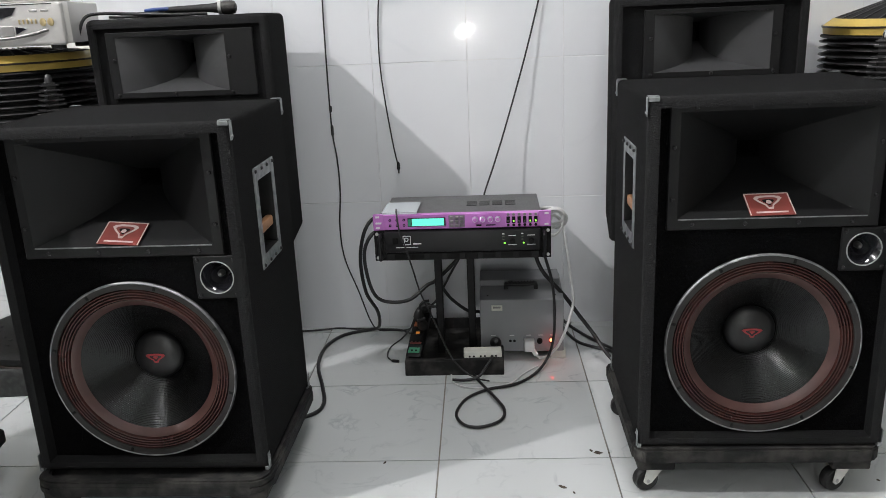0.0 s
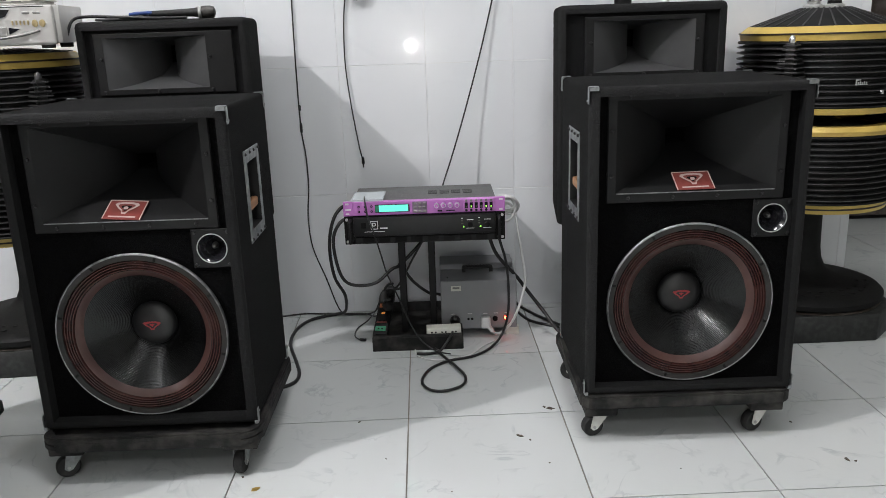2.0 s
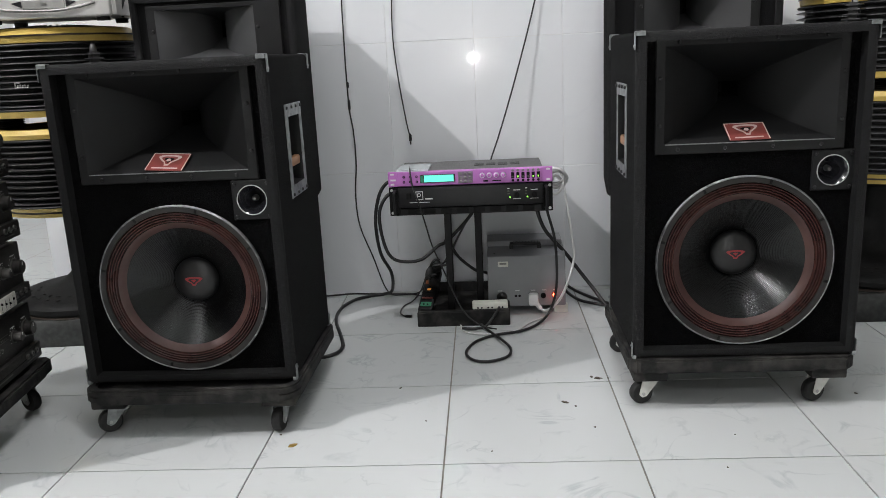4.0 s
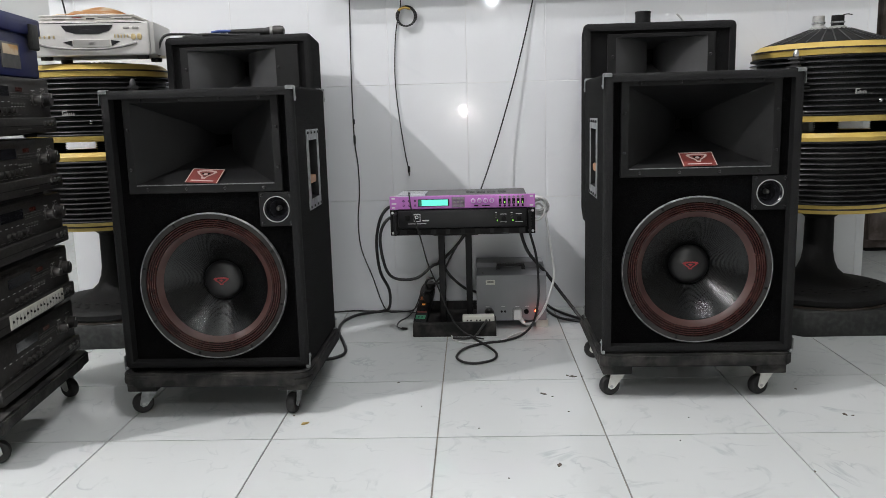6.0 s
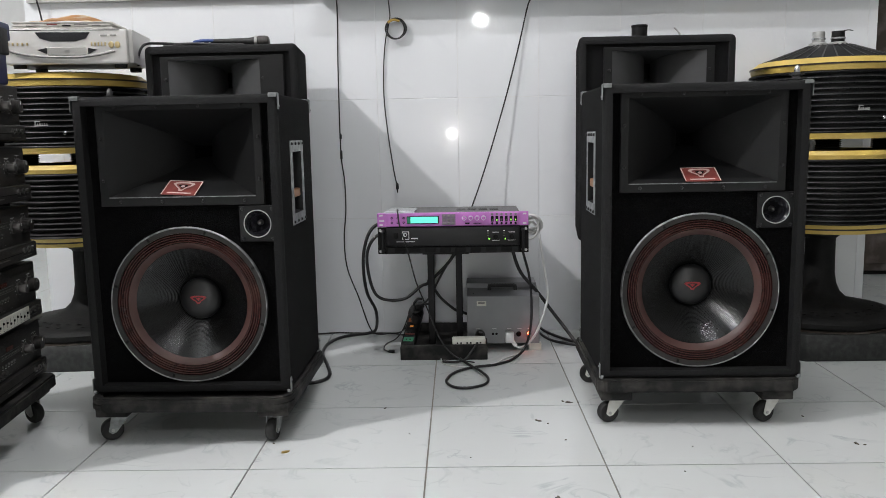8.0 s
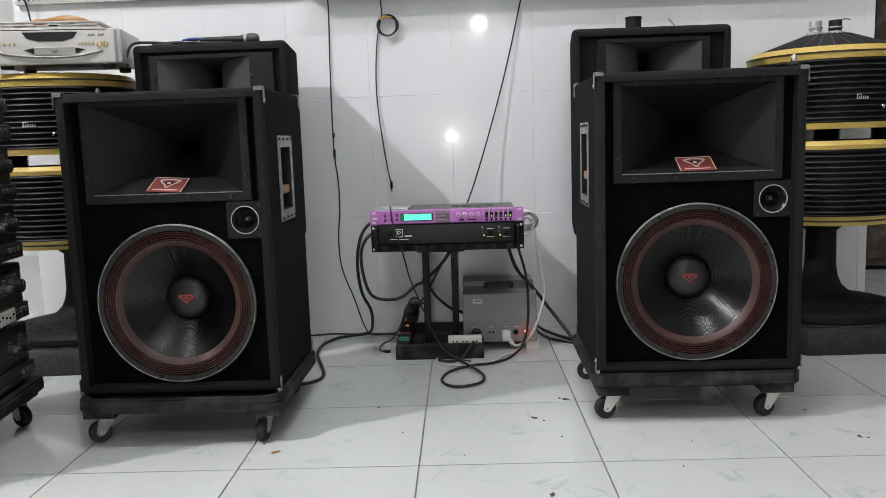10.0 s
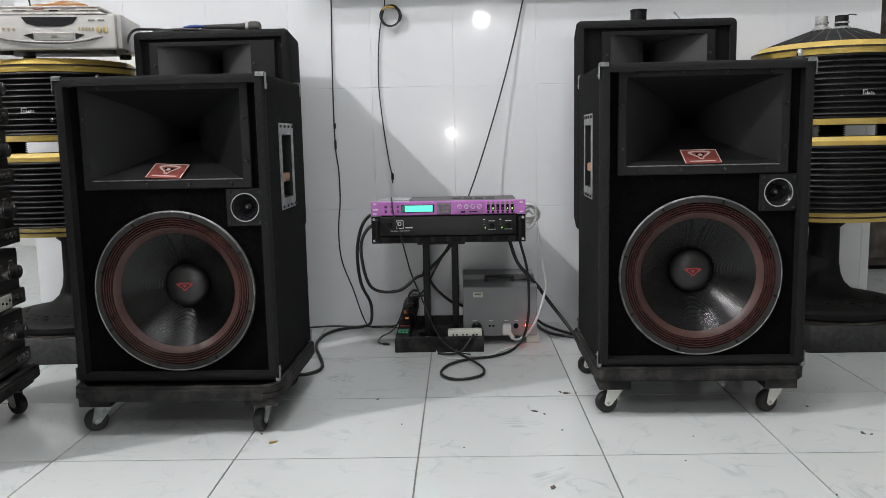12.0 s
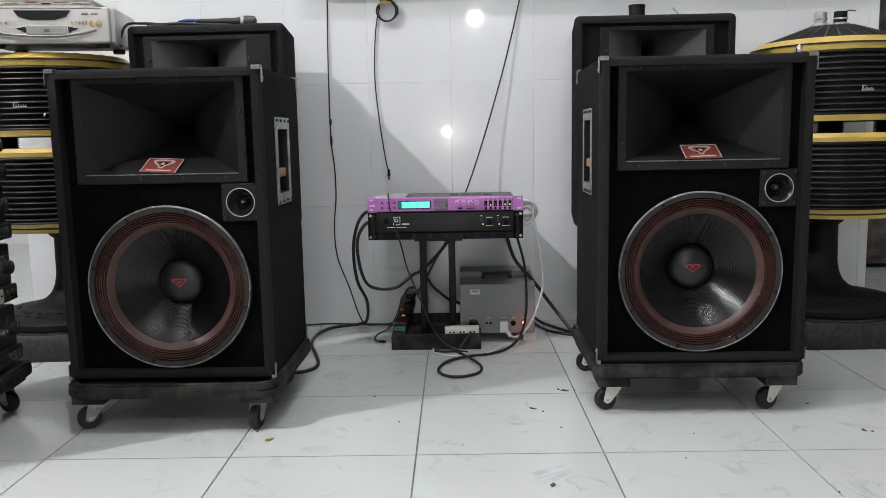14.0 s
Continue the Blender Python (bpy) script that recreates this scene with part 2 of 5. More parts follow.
BLUE_BOX = mat("dark_blue_plastic", (0.006, 0.011, 0.075), 0.5, second=(0.010, 0.017, 0.105), scale=20, bump=0.2, bump_scale=300)
DECK = mat("charcoal_front_panel", (0.014, 0.013, 0.0122), 0.46, 0.1, second=(0.040, 0.0365, 0.033), scale=90, mix=(0.4, 0.72), bump=0.2, bump_scale=420, rough2=0.55)
DECK_TOP = mat("charcoal_lid", (0.012, 0.012, 0.012), 0.5, 0.2, second=(0.018, 0.018, 0.018), scale=16)
KNOB_DARK = mat("dark_metal_knob", (0.045, 0.043, 0.041), 0.34, 0.6, second=(0.085, 0.080, 0.076), scale=60)
KNOB_GREY = mat("grey_metal_knob", (0.16, 0.16, 0.155), 0.32, 0.8, second=(0.22, 0.21, 0.2), scale=60)
DISPLAY_RED = mat("dim_red_display", (0.035, 0.010, 0.008), 0.25, emit=(0.5, 0.08, 0.04), strength=0.012)
BROWN_WOOD = mat("dark_brown_wood", (0.05, 0.035, 0.028), 0.6, second=(0.13, 0.11, 0.10), scale=14, mix=(0.45, 0.7), bump=0.3, bump_scale=60)
SHELF_WHITE = mat("shelf_laminate", (0.55, 0.56, 0.56), 0.5, second=(0.48, 0.49, 0.49), scale=9)
ORANGE_PL = mat("orange_socket", (0.22, 0.07, 0.025), 0.4)
GREEN_PL = mat("green_socket", (0.04, 0.20, 0.11), 0.4)
GLASS_CASE = mat("clear_case", (0.55, 0.60, 0.62), 0.06, coat=0.6)
# Strong glow, set so that the globes show as spots in the tiles.
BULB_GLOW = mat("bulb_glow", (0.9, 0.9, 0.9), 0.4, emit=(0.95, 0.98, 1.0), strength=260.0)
TUBE_GLOW = mat("tube_glow", (0.9, 0.9, 0.9), 0.4, emit=(0.95, 0.98, 1.0), strength=5.0)
DIRT = mat("brown_grit", (0.09, 0.07, 0.05), 0.8, second=(0.05, 0.04, 0.03), scale=200)
GOLDBIT = mat("gold_foil_scrap", (0.45, 0.30, 0.08), 0.35, 0.5)


def ribbed(name):
    """Glossy doped paper with fine rings pressed into it, round the cone's own axis."""
    m = mat(name, (0.002, 0.0021, 0.0022), 0.08, second=(0.0035, 0.0037, 0.004), scale=15, rough2=0.14, spec=0.42)
    nt = m.node_tree
    co = nt.nodes.new("ShaderNodeTexCoord")
    sep, comb = nt.nodes.new("ShaderNodeSeparateXYZ"), nt.nodes.new("ShaderNodeCombineXYZ")
    nt.links.new(co.outputs["Object"], sep.inputs[0])
    nt.links.new(sep.outputs["X"], comb.inputs["X"])
    nt.links.new(sep.outputs["Z"], comb.inputs["Y"])
    ln = nt.nodes.new("ShaderNodeVectorMath")
    ln.operation = "LENGTH"
    nt.links.new(comb.outputs[0], ln.inputs[0])
    mul = nt.nodes.new("ShaderNodeMath")
    mul.operation, mul.inputs[1].default_value = "MULTIPLY", 2300.0
    nt.links.new(ln.outputs["Value"], mul.inputs[0])
    sn = nt.nodes.new("ShaderNodeMath")
    sn.operation = "SINE"
    nt.links.new(mul.outputs[0], sn.inputs[0])
    n = nt.nodes.new("ShaderNodeTexNoise")
    n.inputs["Scale"].default_value, n.inputs["Detail"].default_value = 420, 2
    nt.links.new(co.outputs["Object"], n.inputs["Vector"])
    ad = nt.nodes.new("ShaderNodeMath")
    ad.operation = "MULTIPLY_ADD"
    ad.inputs[1].default_value = 2.6
    nt.links.new(n.outputs["Fac"], ad.inputs[0])
    nt.links.new(sn.outputs[0], ad.inputs[2])
    u = nt.nodes.new("ShaderNodeBump")
    u.inputs["Strength"].default_value, u.inputs["Distance"].default_value = 0.8, 0.00014
    nt.links.new(ad.outputs[0], u.inputs["Height"])
    nt.links.new(u.outputs[0], nt.nodes["Principled BSDF"].inputs["Normal"])
    return m


CONE = ribbed("doped_paper_cone")
DUST_CAP = mat("smooth_dust_cap", (0.006, 0.006, 0.0065), 0.36, second=(0.010, 0.010, 0.0105), scale=30, bump=0.1, bump_scale=400)


# ---------- mesh helpers ----------
def mesh_ob(name, bm, material, smooth=False, angle=35):
    me = bpy.data.meshes.new(name)
    bmesh.ops.recalc_face_normals(bm, faces=bm.faces[:])
    bm.to_mesh(me)
    bm.free()
    me.materials.append(material)
    if smooth:
        me.shade_smooth()
        me.set_sharp_from_angle(angle=radians(angle))
    return new(name, me)


def part(name, bm, material, parent, label="", smooth=True):
    ob = mesh_ob(name, bm, material, smooth)
    ob.parent = parent
    if label:
        tagged(ob, label)
    return ob


def same_part(ob, m, parent=None):
    """Another piece on the same mesh."""
    c = new(ob.name.split(".")[0], ob.data)
    c.parent = parent or ob.parent
    c.matrix_basis = m
    if "label" in ob:
        c["label"] = ob["label"]
    return c


def thing(name, m, label, category, group="", kind=""):
    ob = new(name)
    ob.empty_display_size = 0.05
    ob.matrix_basis = m
    return tagged(ob, label, category, group, kind)


def box(cx, cy, cz, sx, sy, sz, bevel=0.0, seg=2, bm=None):
    b = bmesh.new()
    bmesh.ops.create_cube(b, size=1, matrix=Matrix.Translation((cx, cy, cz)) @ Matrix.Diagonal((sx, sy, sz, 1)))
    if bevel:
        bmesh.ops.bevel(b, geom=b.edges[:], offset=bevel, segments=seg, affect="EDGES", profile=0.5)
    return join(bm, b)


def span(x0, x1, y0, y1, z0, z1, bevel=0.0, seg=2, bm=None):
    return box((x0 + x1) / 2, (y0 + y1) / 2, (z0 + z1) / 2, x1 - x0, y1 - y0, z1 - z0, bevel, seg, bm)


def join(bm, b):
    if bm is None:
        return b
    me = bpy.data.meshes.new("tmp")
    b.to_mesh(me)
    b.free()
    bm.from_mesh(me)
    bpy.data.meshes.remove(me)
    return bm


AX_Z = Matrix.Identity(4)
AX_FRONT = Matrix.Rotation(radians(90), 4, "X")    # turns the local z axis to face -y


def lathe(profile, seg=48, m=AX_Z, bm=None):
    """Turn (radius, height) pairs about z, then move by m."""
    b = bmesh.new()
    rings = []
    for r, z in profile:
        if r < 1e-6:
            rings.append([b.verts.new(m @ Vector((0, 0, z)))])
        else:
            rings.append([b.verts.new(m @ Vector((r * math.cos(k * math.tau / seg), r * math.sin(k * math.tau / seg), z))) for k in range(seg)])
    for p, q in zip(rings, rings[1:]):
        for k in range(seg):
            l = (k + 1) % seg
            if len(p) == 1 and len(q) > 1:
                b.faces.new((p[0], q[k], q[l]))
            elif len(q) == 1 and len(p) > 1:
                b.faces.new((p[k], p[l], q[0]))
            elif len(p) > 1:
                b.faces.new((p[k], p[l], q[l], q[k]))
    return join(bm, b)


def rod(p, q, r, seg=12, bm=None):
    p, q = Vector(p), Vector(q)
    m = Matrix.Translation(p) @ (q - p).to_track_quat("Z", "Y").to_matrix().to_4x4()
    d = (q - p).length
    return lathe([(0, 0), (r, 0), (r, d), (0, d)], seg, m, bm)


def catmull(pts, n=8):
    pts = [Vector(p) for p in pts]
    ext = [2 * pts[0] - pts[1], *pts, 2 * pts[-1] - pts[-2]]
    out = []
    for i in range(1, len(ext) - 2):
        a, b, c, d = ext[i - 1:i + 3]
        for k in range(n):
            t = k / n
            out.append(0.5 * (2 * b + (c - a) * t + (2 * a - 5 * b + 4 * c - d) * t * t + (3 * b - a - 3 * c + d) * t ** 3))
    out.append(pts[-1])
    return out


def tube(pts, r, seg=8, n=8, bm=None):
    pts = catmull(pts, n) if n else [Vector(p) for p in pts]
    b = bmesh.new()
    up, rings = Vector((0.31, 0.2, 0.93)), []
    for i, p in enumerate(pts):
        d = (pts[min(i + 1, len(pts) - 1)] - pts[max(i - 1, 0)]).normalized()
        side = d.cross(up)
        if side.length < 1e-3:
            side = d.cross(Vector((1, 0, 0)))
        side.normalize()
        up = side.cross(d).normalized()
        rings.append([b.verts.new(p + r * (math.cos(a) * side + math.sin(a) * up)) for a in (k * math.tau / seg for k in range(seg))])
    for p, q in zip(rings, rings[1:]):
        for k in range(seg):
            b.faces.new((p[k], p[(k + 1) % seg], q[(k + 1) % seg], q[k]))
    b.faces.new(rings[0][::-1])
    b.faces.new(rings[-1])
    return join(bm, b)


def poly(outline, depth, m=AX_Z, bm=None):
    """A flat outline in x and y, thickened along z from 0 to depth, moved by m."""
    b = bmesh.new()
    lo = [b.verts.new(m @ Vector((x, y, 0))) for x, y in outline]
    hi = [b.verts.new(m @ Vector((x, y, depth))) for x, y in outline]
    b.faces.new(lo[::-1])
    b.faces.new(hi)
    for i in range(len(lo)):
        j = (i + 1) % len(lo)
        b.faces.new((lo[i], lo[j], hi[j], hi[i]))
    return join(bm, b)


def cut(bm, *cutters):
    """bm with the closed meshes in cutters taken away."""
    a = mesh_ob("a", bm, PLASTIC)
    made = [mesh_ob("c", c, PLASTIC) for c in cutters]
    for c in made:
        mod = a.modifiers.new("b", "BOOLEAN")
        mod.operation, mod.object, mod.solver = "DIFFERENCE", c, "EXACT"
    me = bpy.data.meshes.new_from_object(a.evaluated_get(bpy.context.evaluated_depsgraph_get()))
    b = bmesh.new()
    b.from_mesh(me)
    old = [a.data, *[c.data for c in made]]
    for o in (a, *made):
        bpy.data.objects.remove(o)
    for d in (*old, me):
        bpy.data.meshes.remove(d)
    return b


def loft(sections, m=AX_Z, close=True, n=8, bm=None):
    """Rectangular sections (half width, half height, depth along +y), open at the front."""
    b = bmesh.new()
    rings = []
    for hw, hh, d, ox, oz in sections:
        ring = []
        corner = [(-1, -1), (1, -1), (1, 1), (-1, 1)]
        for i in range(4):
            p, q = corner[i], corner[(i + 1) % 4]
            for k in range(n):
                f = k / n
                ring.append(b.verts.new(m @ Vector((ox + hw * (p[0] + (q[0] - p[0]) * f), d, oz + hh * (p[1] + (q[1] - p[1]) * f)))))
        rings.append(ring)
    for p, q in zip(rings, rings[1:]):
        for k in range(len(p)):
            l = (k + 1) % len(p)
            b.faces.new((p[k], p[l], q[l], q[k]))
    if close:
        b.faces.new(rings[-1])
    return join(bm, b)


# ---------- structure ----------
def structure(name, bm, material, label, category):
    return tagged(mesh_ob(name, bm, material), label, category, kind="structure")


floor = structure("floor", span(WEST_X - 0.2, RIGHT_X + 0.2, BACK_Y - 0.2, FAR_Y + 0.2, -0.12, -0.004), GROUT_DARK, "white glazed tile floor with dark narrow joints", "floor")
wall_north = structure("wall_north", span(LEFT_X, END_X - 0.008, WALL_Y + 0.0009, WALL_Y + 0.18, -0.05, CEIL), GROUT_LIGHT, "glossy white tiled wall behind the loudspeakers", "wall")
structure("wall_west", span(WEST_X - 0.18, WEST_X, BACK_Y, FAR_Y, -0.05, CEIL), LOW_BOUNCE_PLASTER, "plain unseen side wall, grey to hold down bounced light", "wall")
structure("wall_east", span(RIGHT_X, RIGHT_X + 0.18, BACK_Y, FAR_Y, -0.05, CEIL), LOW_BOUNCE_PLASTER, "plain unseen side wall, grey to hold down bounced light", "wall")
structure("wall_south", span(WEST_X - 0.18, RIGHT_X + 0.18, BACK_Y - 0.18, BACK_Y, -0.05, CEIL), LOW_BOUNCE_PLASTER, "plain unseen end wall, grey to hold down bounced light", "wall")
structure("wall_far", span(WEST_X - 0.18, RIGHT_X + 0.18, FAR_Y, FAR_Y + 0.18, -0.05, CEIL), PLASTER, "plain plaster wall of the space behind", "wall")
structure("ceiling", span(WEST_X - 0.18, RIGHT_X + 0.18, BACK_Y - 0.18, FAR_Y + 0.18, CEIL, CEIL + 0.12), CEILING, "plain white painted ceiling", "ceiling")


# ---------- loudspeakers ----------
def corner_guard(x, y, z, sx, sy, sz, size=0.020, tall=0.036):
    """Three thin plates that wrap a cabinet's corner: a narrow front lip, a top plate, a longer side plate; sx, sy, sz point outwards."""
    o = 0.0012
    b = box(x - sx * size / 2, y + sy * o, z - sz * 0.004, size, 0.0016, 0.008, 0.0006, 1)
    b = box(x - sx * size / 2, y - sy * 0.008, z + sz * o, size, 0.016, 0.0016, 0.0006, 1, b)
    b = box(x + sx * o, y - sy * 0.007, z - sz * tall / 2, 0.0016, 0.014, tall, 0.0006, 1, b)
    return lathe([(0, 0.0032), (0.0022, 0.0026), (0.003, 0)], 8, Matrix.Translation((x + sx * 0.002, y - sy * 0.008, z - sz * tall * 0.8)) @ Matrix.Rotation(radians(90 * sx), 4, "Y"), b)


def horn_bm(w, h, depth, throat_w, throat_h, flare, lip=0.0, oz=0.0, round_side=0.0):
    """A flaring rectangular horn going back along +y from y = 0."""
    secs = []
    for i in range(19):
        t = (i / 18) ** 1.3
        k = (1 - t) ** flare
        secs.append((throat_w / 2 + (w - throat_w) / 2 * ((1 - t) ** (flare + round_side)), throat_h / 2 + (h - throat_h) / 2 * k, lip + depth * t, 0, oz * t))
    return loft(secs, close=False)


def emblem_outline(s):
    """A small shield: flat rounded top, narrowing to a blunt foot."""
    return [(-s, 0.42 * s), (-0.85 * s, 0.62 * s), (-0.4 * s, 0.72 * s), (0.4 * s, 0.72 * s), (0.85 * s, 0.62 * s), (s, 0.42 * s), (0.72 * s, 0.05 * s), (0.3 * s, -0.35 * s),
            (0.16 * s, -0.75 * s), (-0.16 * s, -0.75 * s), (-0.3 * s, -0.35 * s), (-0.72 * s, 0.05 * s)]


def ring_outline(bm, outline, inner, depth, m):
    """A frame between an outline and its copy shrunk by inner."""
    b = bmesh.new()
    o = [b.verts.new(m @ Vector((x, y, depth))) for x, y in outline]
    i = [b.verts.new(m @ Vector((x * inner, y * inner + 0.02 * (1 - inner) * 0, depth))) for x, y in outline]
    o2 = [b.verts.new(m @ Vector((x, y, 0))) for x, y in outline]
    n = len(o)
    for k in range(n):
        l = (k + 1) % n
        b.faces.new((o[k], o[l], i[l], i[k]))
        b.faces.new((o2[k], o2[l], o[l], o[k]))
    return join(bm, b)


W, D, H = 0.488, 0.385, 0.718


def pale_front_rim(ob):
    """The carpet is paler on the rim that faces the room."""
    ob.data.materials.append(CARPET_RIM)
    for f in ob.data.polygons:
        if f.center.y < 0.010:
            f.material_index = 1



def big_speaker():
    t = thing("loudspeaker", pose(0, 0, 0), "large black carpeted loudspeaker with red-brown ringed woofer, on a dolly", "loudspeaker", "loudspeakers")
    hx, hz0, hz1 = 0.068, 0.405, 0.605
    wall, recess = 0.023, 0.030
    shell = span(-W / 2, W / 2, 0, D, 0, H, 0.011, 3)
    cab = cut(shell, span(-W / 2 + wall, W / 2 - wall, -0.1, D - 0.02, 0.019, H - 0.021),
              span(-W, W, 0.125, 0.245, 0.412, 0.592))
    pale_front_rim(part("cabinet", cab, CARPET_SIDE, t, "black carpet covering, paler on the front rim"))
    # baffle
    wz, wr = 0.2145, 0.180
    tx, tz = 0.178, 0.412
    mz0, mz1, mw = 0.480, 0.686, 0.358
    board = span(-W / 2 + wall, W / 2 - wall, recess, recess + 0.018, 0.019, H - 0.021)
    baffle = cut(board, lathe([(0, -0.1), (wr, -0.1), (wr, 0.1), (0, 0.1)], 64, Matrix.Translation((0, recess, wz)) @ AX_FRONT),
                 lathe([(0, -0.1), (0.034, -0.1), (0.034, 0.1), (0, 0.1)], 32, Matrix.Translation((tx, recess, tz)) @ AX_FRONT),
                 span(-mw / 2 - 0.004, mw / 2 + 0.004, -0.1, 0.2, mz0 - 0.004, mz1 + 0.004))
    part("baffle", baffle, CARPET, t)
    # horn with its flange
    fl = cut(span(-0.199, 0.199, recess - 0.007, recess - 0.0005, mz0 - 0.022, mz1 + 0.004 + 0.012, 0.002, 1), span(-mw / 2, mw / 2, -0.2, 0.2, mz0, mz1))
    horn = part("horn", fl, FLANGE, t, "satin black flared horn mouth")
    # Bright strip in place of the glint along the mouth's lower lip.
    part("worn_edge", span(-mw / 2 + 0.002, mw / 2 - 0.002, recess - 0.0086, recess - 0.0066, mz0 - 0.0016, mz0 + 0.0006), EDGE, horn, "thin bright strip for the glint on the mouth's lip")
    throat = horn_bm(mw, mz1 - mz0, 0.175, 0.046, 0.036, 1.1, 0.0, 0.0, 0.35)
    bmesh.ops.translate(throat, verts=throat.verts[:], vec=(0, recess - 0.007, (mz0 + mz1) / 2))
    pipe = loft([(0.023, 0.018, 0, 0, 0), (0.021, 0.016, 0.03, 0, 0), (0.018, 0.014, 0.12, 0, 0)], Matrix.Translation((0, recess + 0.1675, (mz0 + mz1) / 2)))
    part("throat_pipe", pipe, CARD_DARK, horn)
    part("throat", throat, HORN, horn)
    sc = part("screw", lathe([(0, 0.004), (0.003, 0.003), (0.0042, 0), (0.0042, -0.002), (0, -0.002)], 10, AX_FRONT), SCREW, horn)
    sc.matrix_basis = pose(-0.189, recess - 0.007, 0.62)
    for x, z in ((-0.189, 0.52), (0.189, 0.62), (0.189, 0.52), (-0.15, mz0 - 0.011), (-0.05, mz0 - 0.011), (0.05, mz0 - 0.011), (0.15, mz0 - 0.011),
                 (-0.15, mz1 + 0.008), (-0.05, mz1 + 0.008), (0.05, mz1 + 0.008), (0.15, mz1 + 0.008)):
        same_part(sc, pose(x, recess - 0.007, z))
    # woofer, turned about the axis that faces the room
    place = Matrix.Translation((0, recess, wz))
    rim = part("woofer_rim", lathe([(0.192, -0.002), (0.193, 0.006), (0.1905, 0.0105), (0.188, 0.0100), (0.178, 0.0095), (0.177, 0.002), (0.178, -0.004)], 72, AX_FRONT), RIM, t, "dark enamelled steel woofer rim")
    rim.matrix_basis = place
    e = part("bright_edge", lathe([(0.1932, 0.004), (0.1937, 0.0085), (0.1915, 0.0112), (0.1895, 0.0106)], 72, AX_FRONT), EDGE, rim)
    prof = [(0.1775, 0.006)]
    for k in range(4):
        r = 0.176 - k * 0.0057
        prof += [(r, 0.0025), (r - 0.0016, 0.0064), (r - 0.0036, 0.0064), (r - 0.0053, 0.0020)]
    roll = part("surround_roll", lathe(prof, 72, AX_FRONT), SURROUND_DARK, t, "wine-red rippled woofer surround")
    roll.matrix_basis = place
    flat = part("surround", lathe([(0.1528, 0.0022), (0.150, 0.0010), (0.144, -0.004), (0.1375, -0.0105)], 72, AX_FRONT), SURROUND, t, "dull red-brown surround ring")
    flat.matrix_basis = place
    cone = part("cone", lathe([(0.1378, -0.0098), (0.126, -0.0186), (0.115, -0.0271), (0.102, -0.0376), (0.090, -0.0475), (0.078, -0.0577), (0.066, -0.0680), (0.050, -0.0824)], 96, AX_FRONT), CONE, t, "glossy black ribbed paper cone")
    cone.matrix_basis = place
    cap = part("dust_cap", lathe([(0.0530, -0.0790), (0.0522, -0.0745), (0.0490, -0.0695), (0.042, -0.0650), (0.033, -0.0616), (0.023, -0.0592), (0.012, -0.0579), (0, -0.0575)], 48, AX_FRONT), DUST_CAP, t, "smooth black dust cap")
    cap.matrix_basis = place
    em = part("emblem", ring_outline(None, emblem_outline(0.0165), 0.62, 0.0008, AX_FRONT), EMBLEM, cap, "red shield emblem")
    ring_me = poly([(0.30 * x, 0.30 * y) for x, y in emblem_outline(0.0165)], 0.0008, AX_FRONT)
    em.matrix_basis = Matrix.Translation((0, 0.0573, 0.0)) @ Matrix.Diagonal((1.3, 1, 0.85, 1))
    em2 = part("emblem", ring_me, EMBLEM, cap)
    em2.matrix_basis = Matrix.Translation((0, 0.0571, 0.001)) @ Matrix.Diagonal((1.2, 1, 0.9, 1))
    bo = None
    for k in range(8):
        a = math.tau * (k + 0.5) / 8 + 0.12
        m = pose(0.1840 * math.cos(a), -0.0098, 0.1840 * math.sin(a), 0, -math.degrees(a), 0)
        if bo is None:
            bo = part("bolt", box(0, 0, 0, 0.009, 0.003, 0.006, 0.001, 1), CARD_DARK, rim)
            bo.matrix_basis = m
        else:
            same_part(bo, m)
    # small tweeter
    tm = Matrix.Translation((tx, recess, tz))
    plate = cut(box(0, -0.003, 0, 0.088, 0.006, 0.088, 0.0018, 1), lathe([(0, -0.1), (0.0322, -0.1), (0.0322, 0.1), (0, 0.1)], 32, AX_FRONT))
    tw = part("tweeter", plate, PLASTIC, t)
    tw.matrix_basis = tm
    part("tweeter_horn", lathe([(0.0330, 0.0062), (0.0322, 0.0068), (0.026, 0.000), (0.019, -0.012), (0.012, -0.022), (0.007, -0.028), (0, -0.028)], 40, AX_FRONT), SMOKED, tw, "glossy black tweeter horn")
    part("bright_ring", lathe([(0.0338, 0.0058), (0.0335, 0.0076), (0.0318, 0.0076), (0.0314, 0.0058)], 40, AX_FRONT), STEEL, tw)
    part("phase_plug", lathe([(0.007, -0.028), (0.0062, -0.016), (0.003, -0.0115), (0, -0.011)], 16, AX_FRONT), KNOB_GREY, tw)
    for x in (-1, 1):
        for z in (-1, 1):
            same_part(sc, pose(x * 0.036, -0.006, z * 0.036), tw)
    # recessed handles in both sides
    for s in (-1, 1):
        x = s * W / 2
        fr = cut(span(x - 0.002, x + 0.0028, 0.112, 0.258, 0.396, 0.608, 0.001, 1), span(x - 0.1, x + 0.1, 0.132, 0.238, 0.424, 0.580))
        hd = part("handle_frame", fr, HANDLE_FRAME, t, "nickel-plated recessed handle frame")
        cup = loft([(0.053, 0.078, 0, 0, 0), (0.050, 0.074, 0.03, 0, 0), (0.044, 0.066, 0.05, 0, 0)], Matrix.Translation((x + s * 0.001, 0.185, 0.502)) @ Matrix.Rotation(radians(90 * s), 4, "Z"))
        part("cup", cup, PLASTIC, hd)
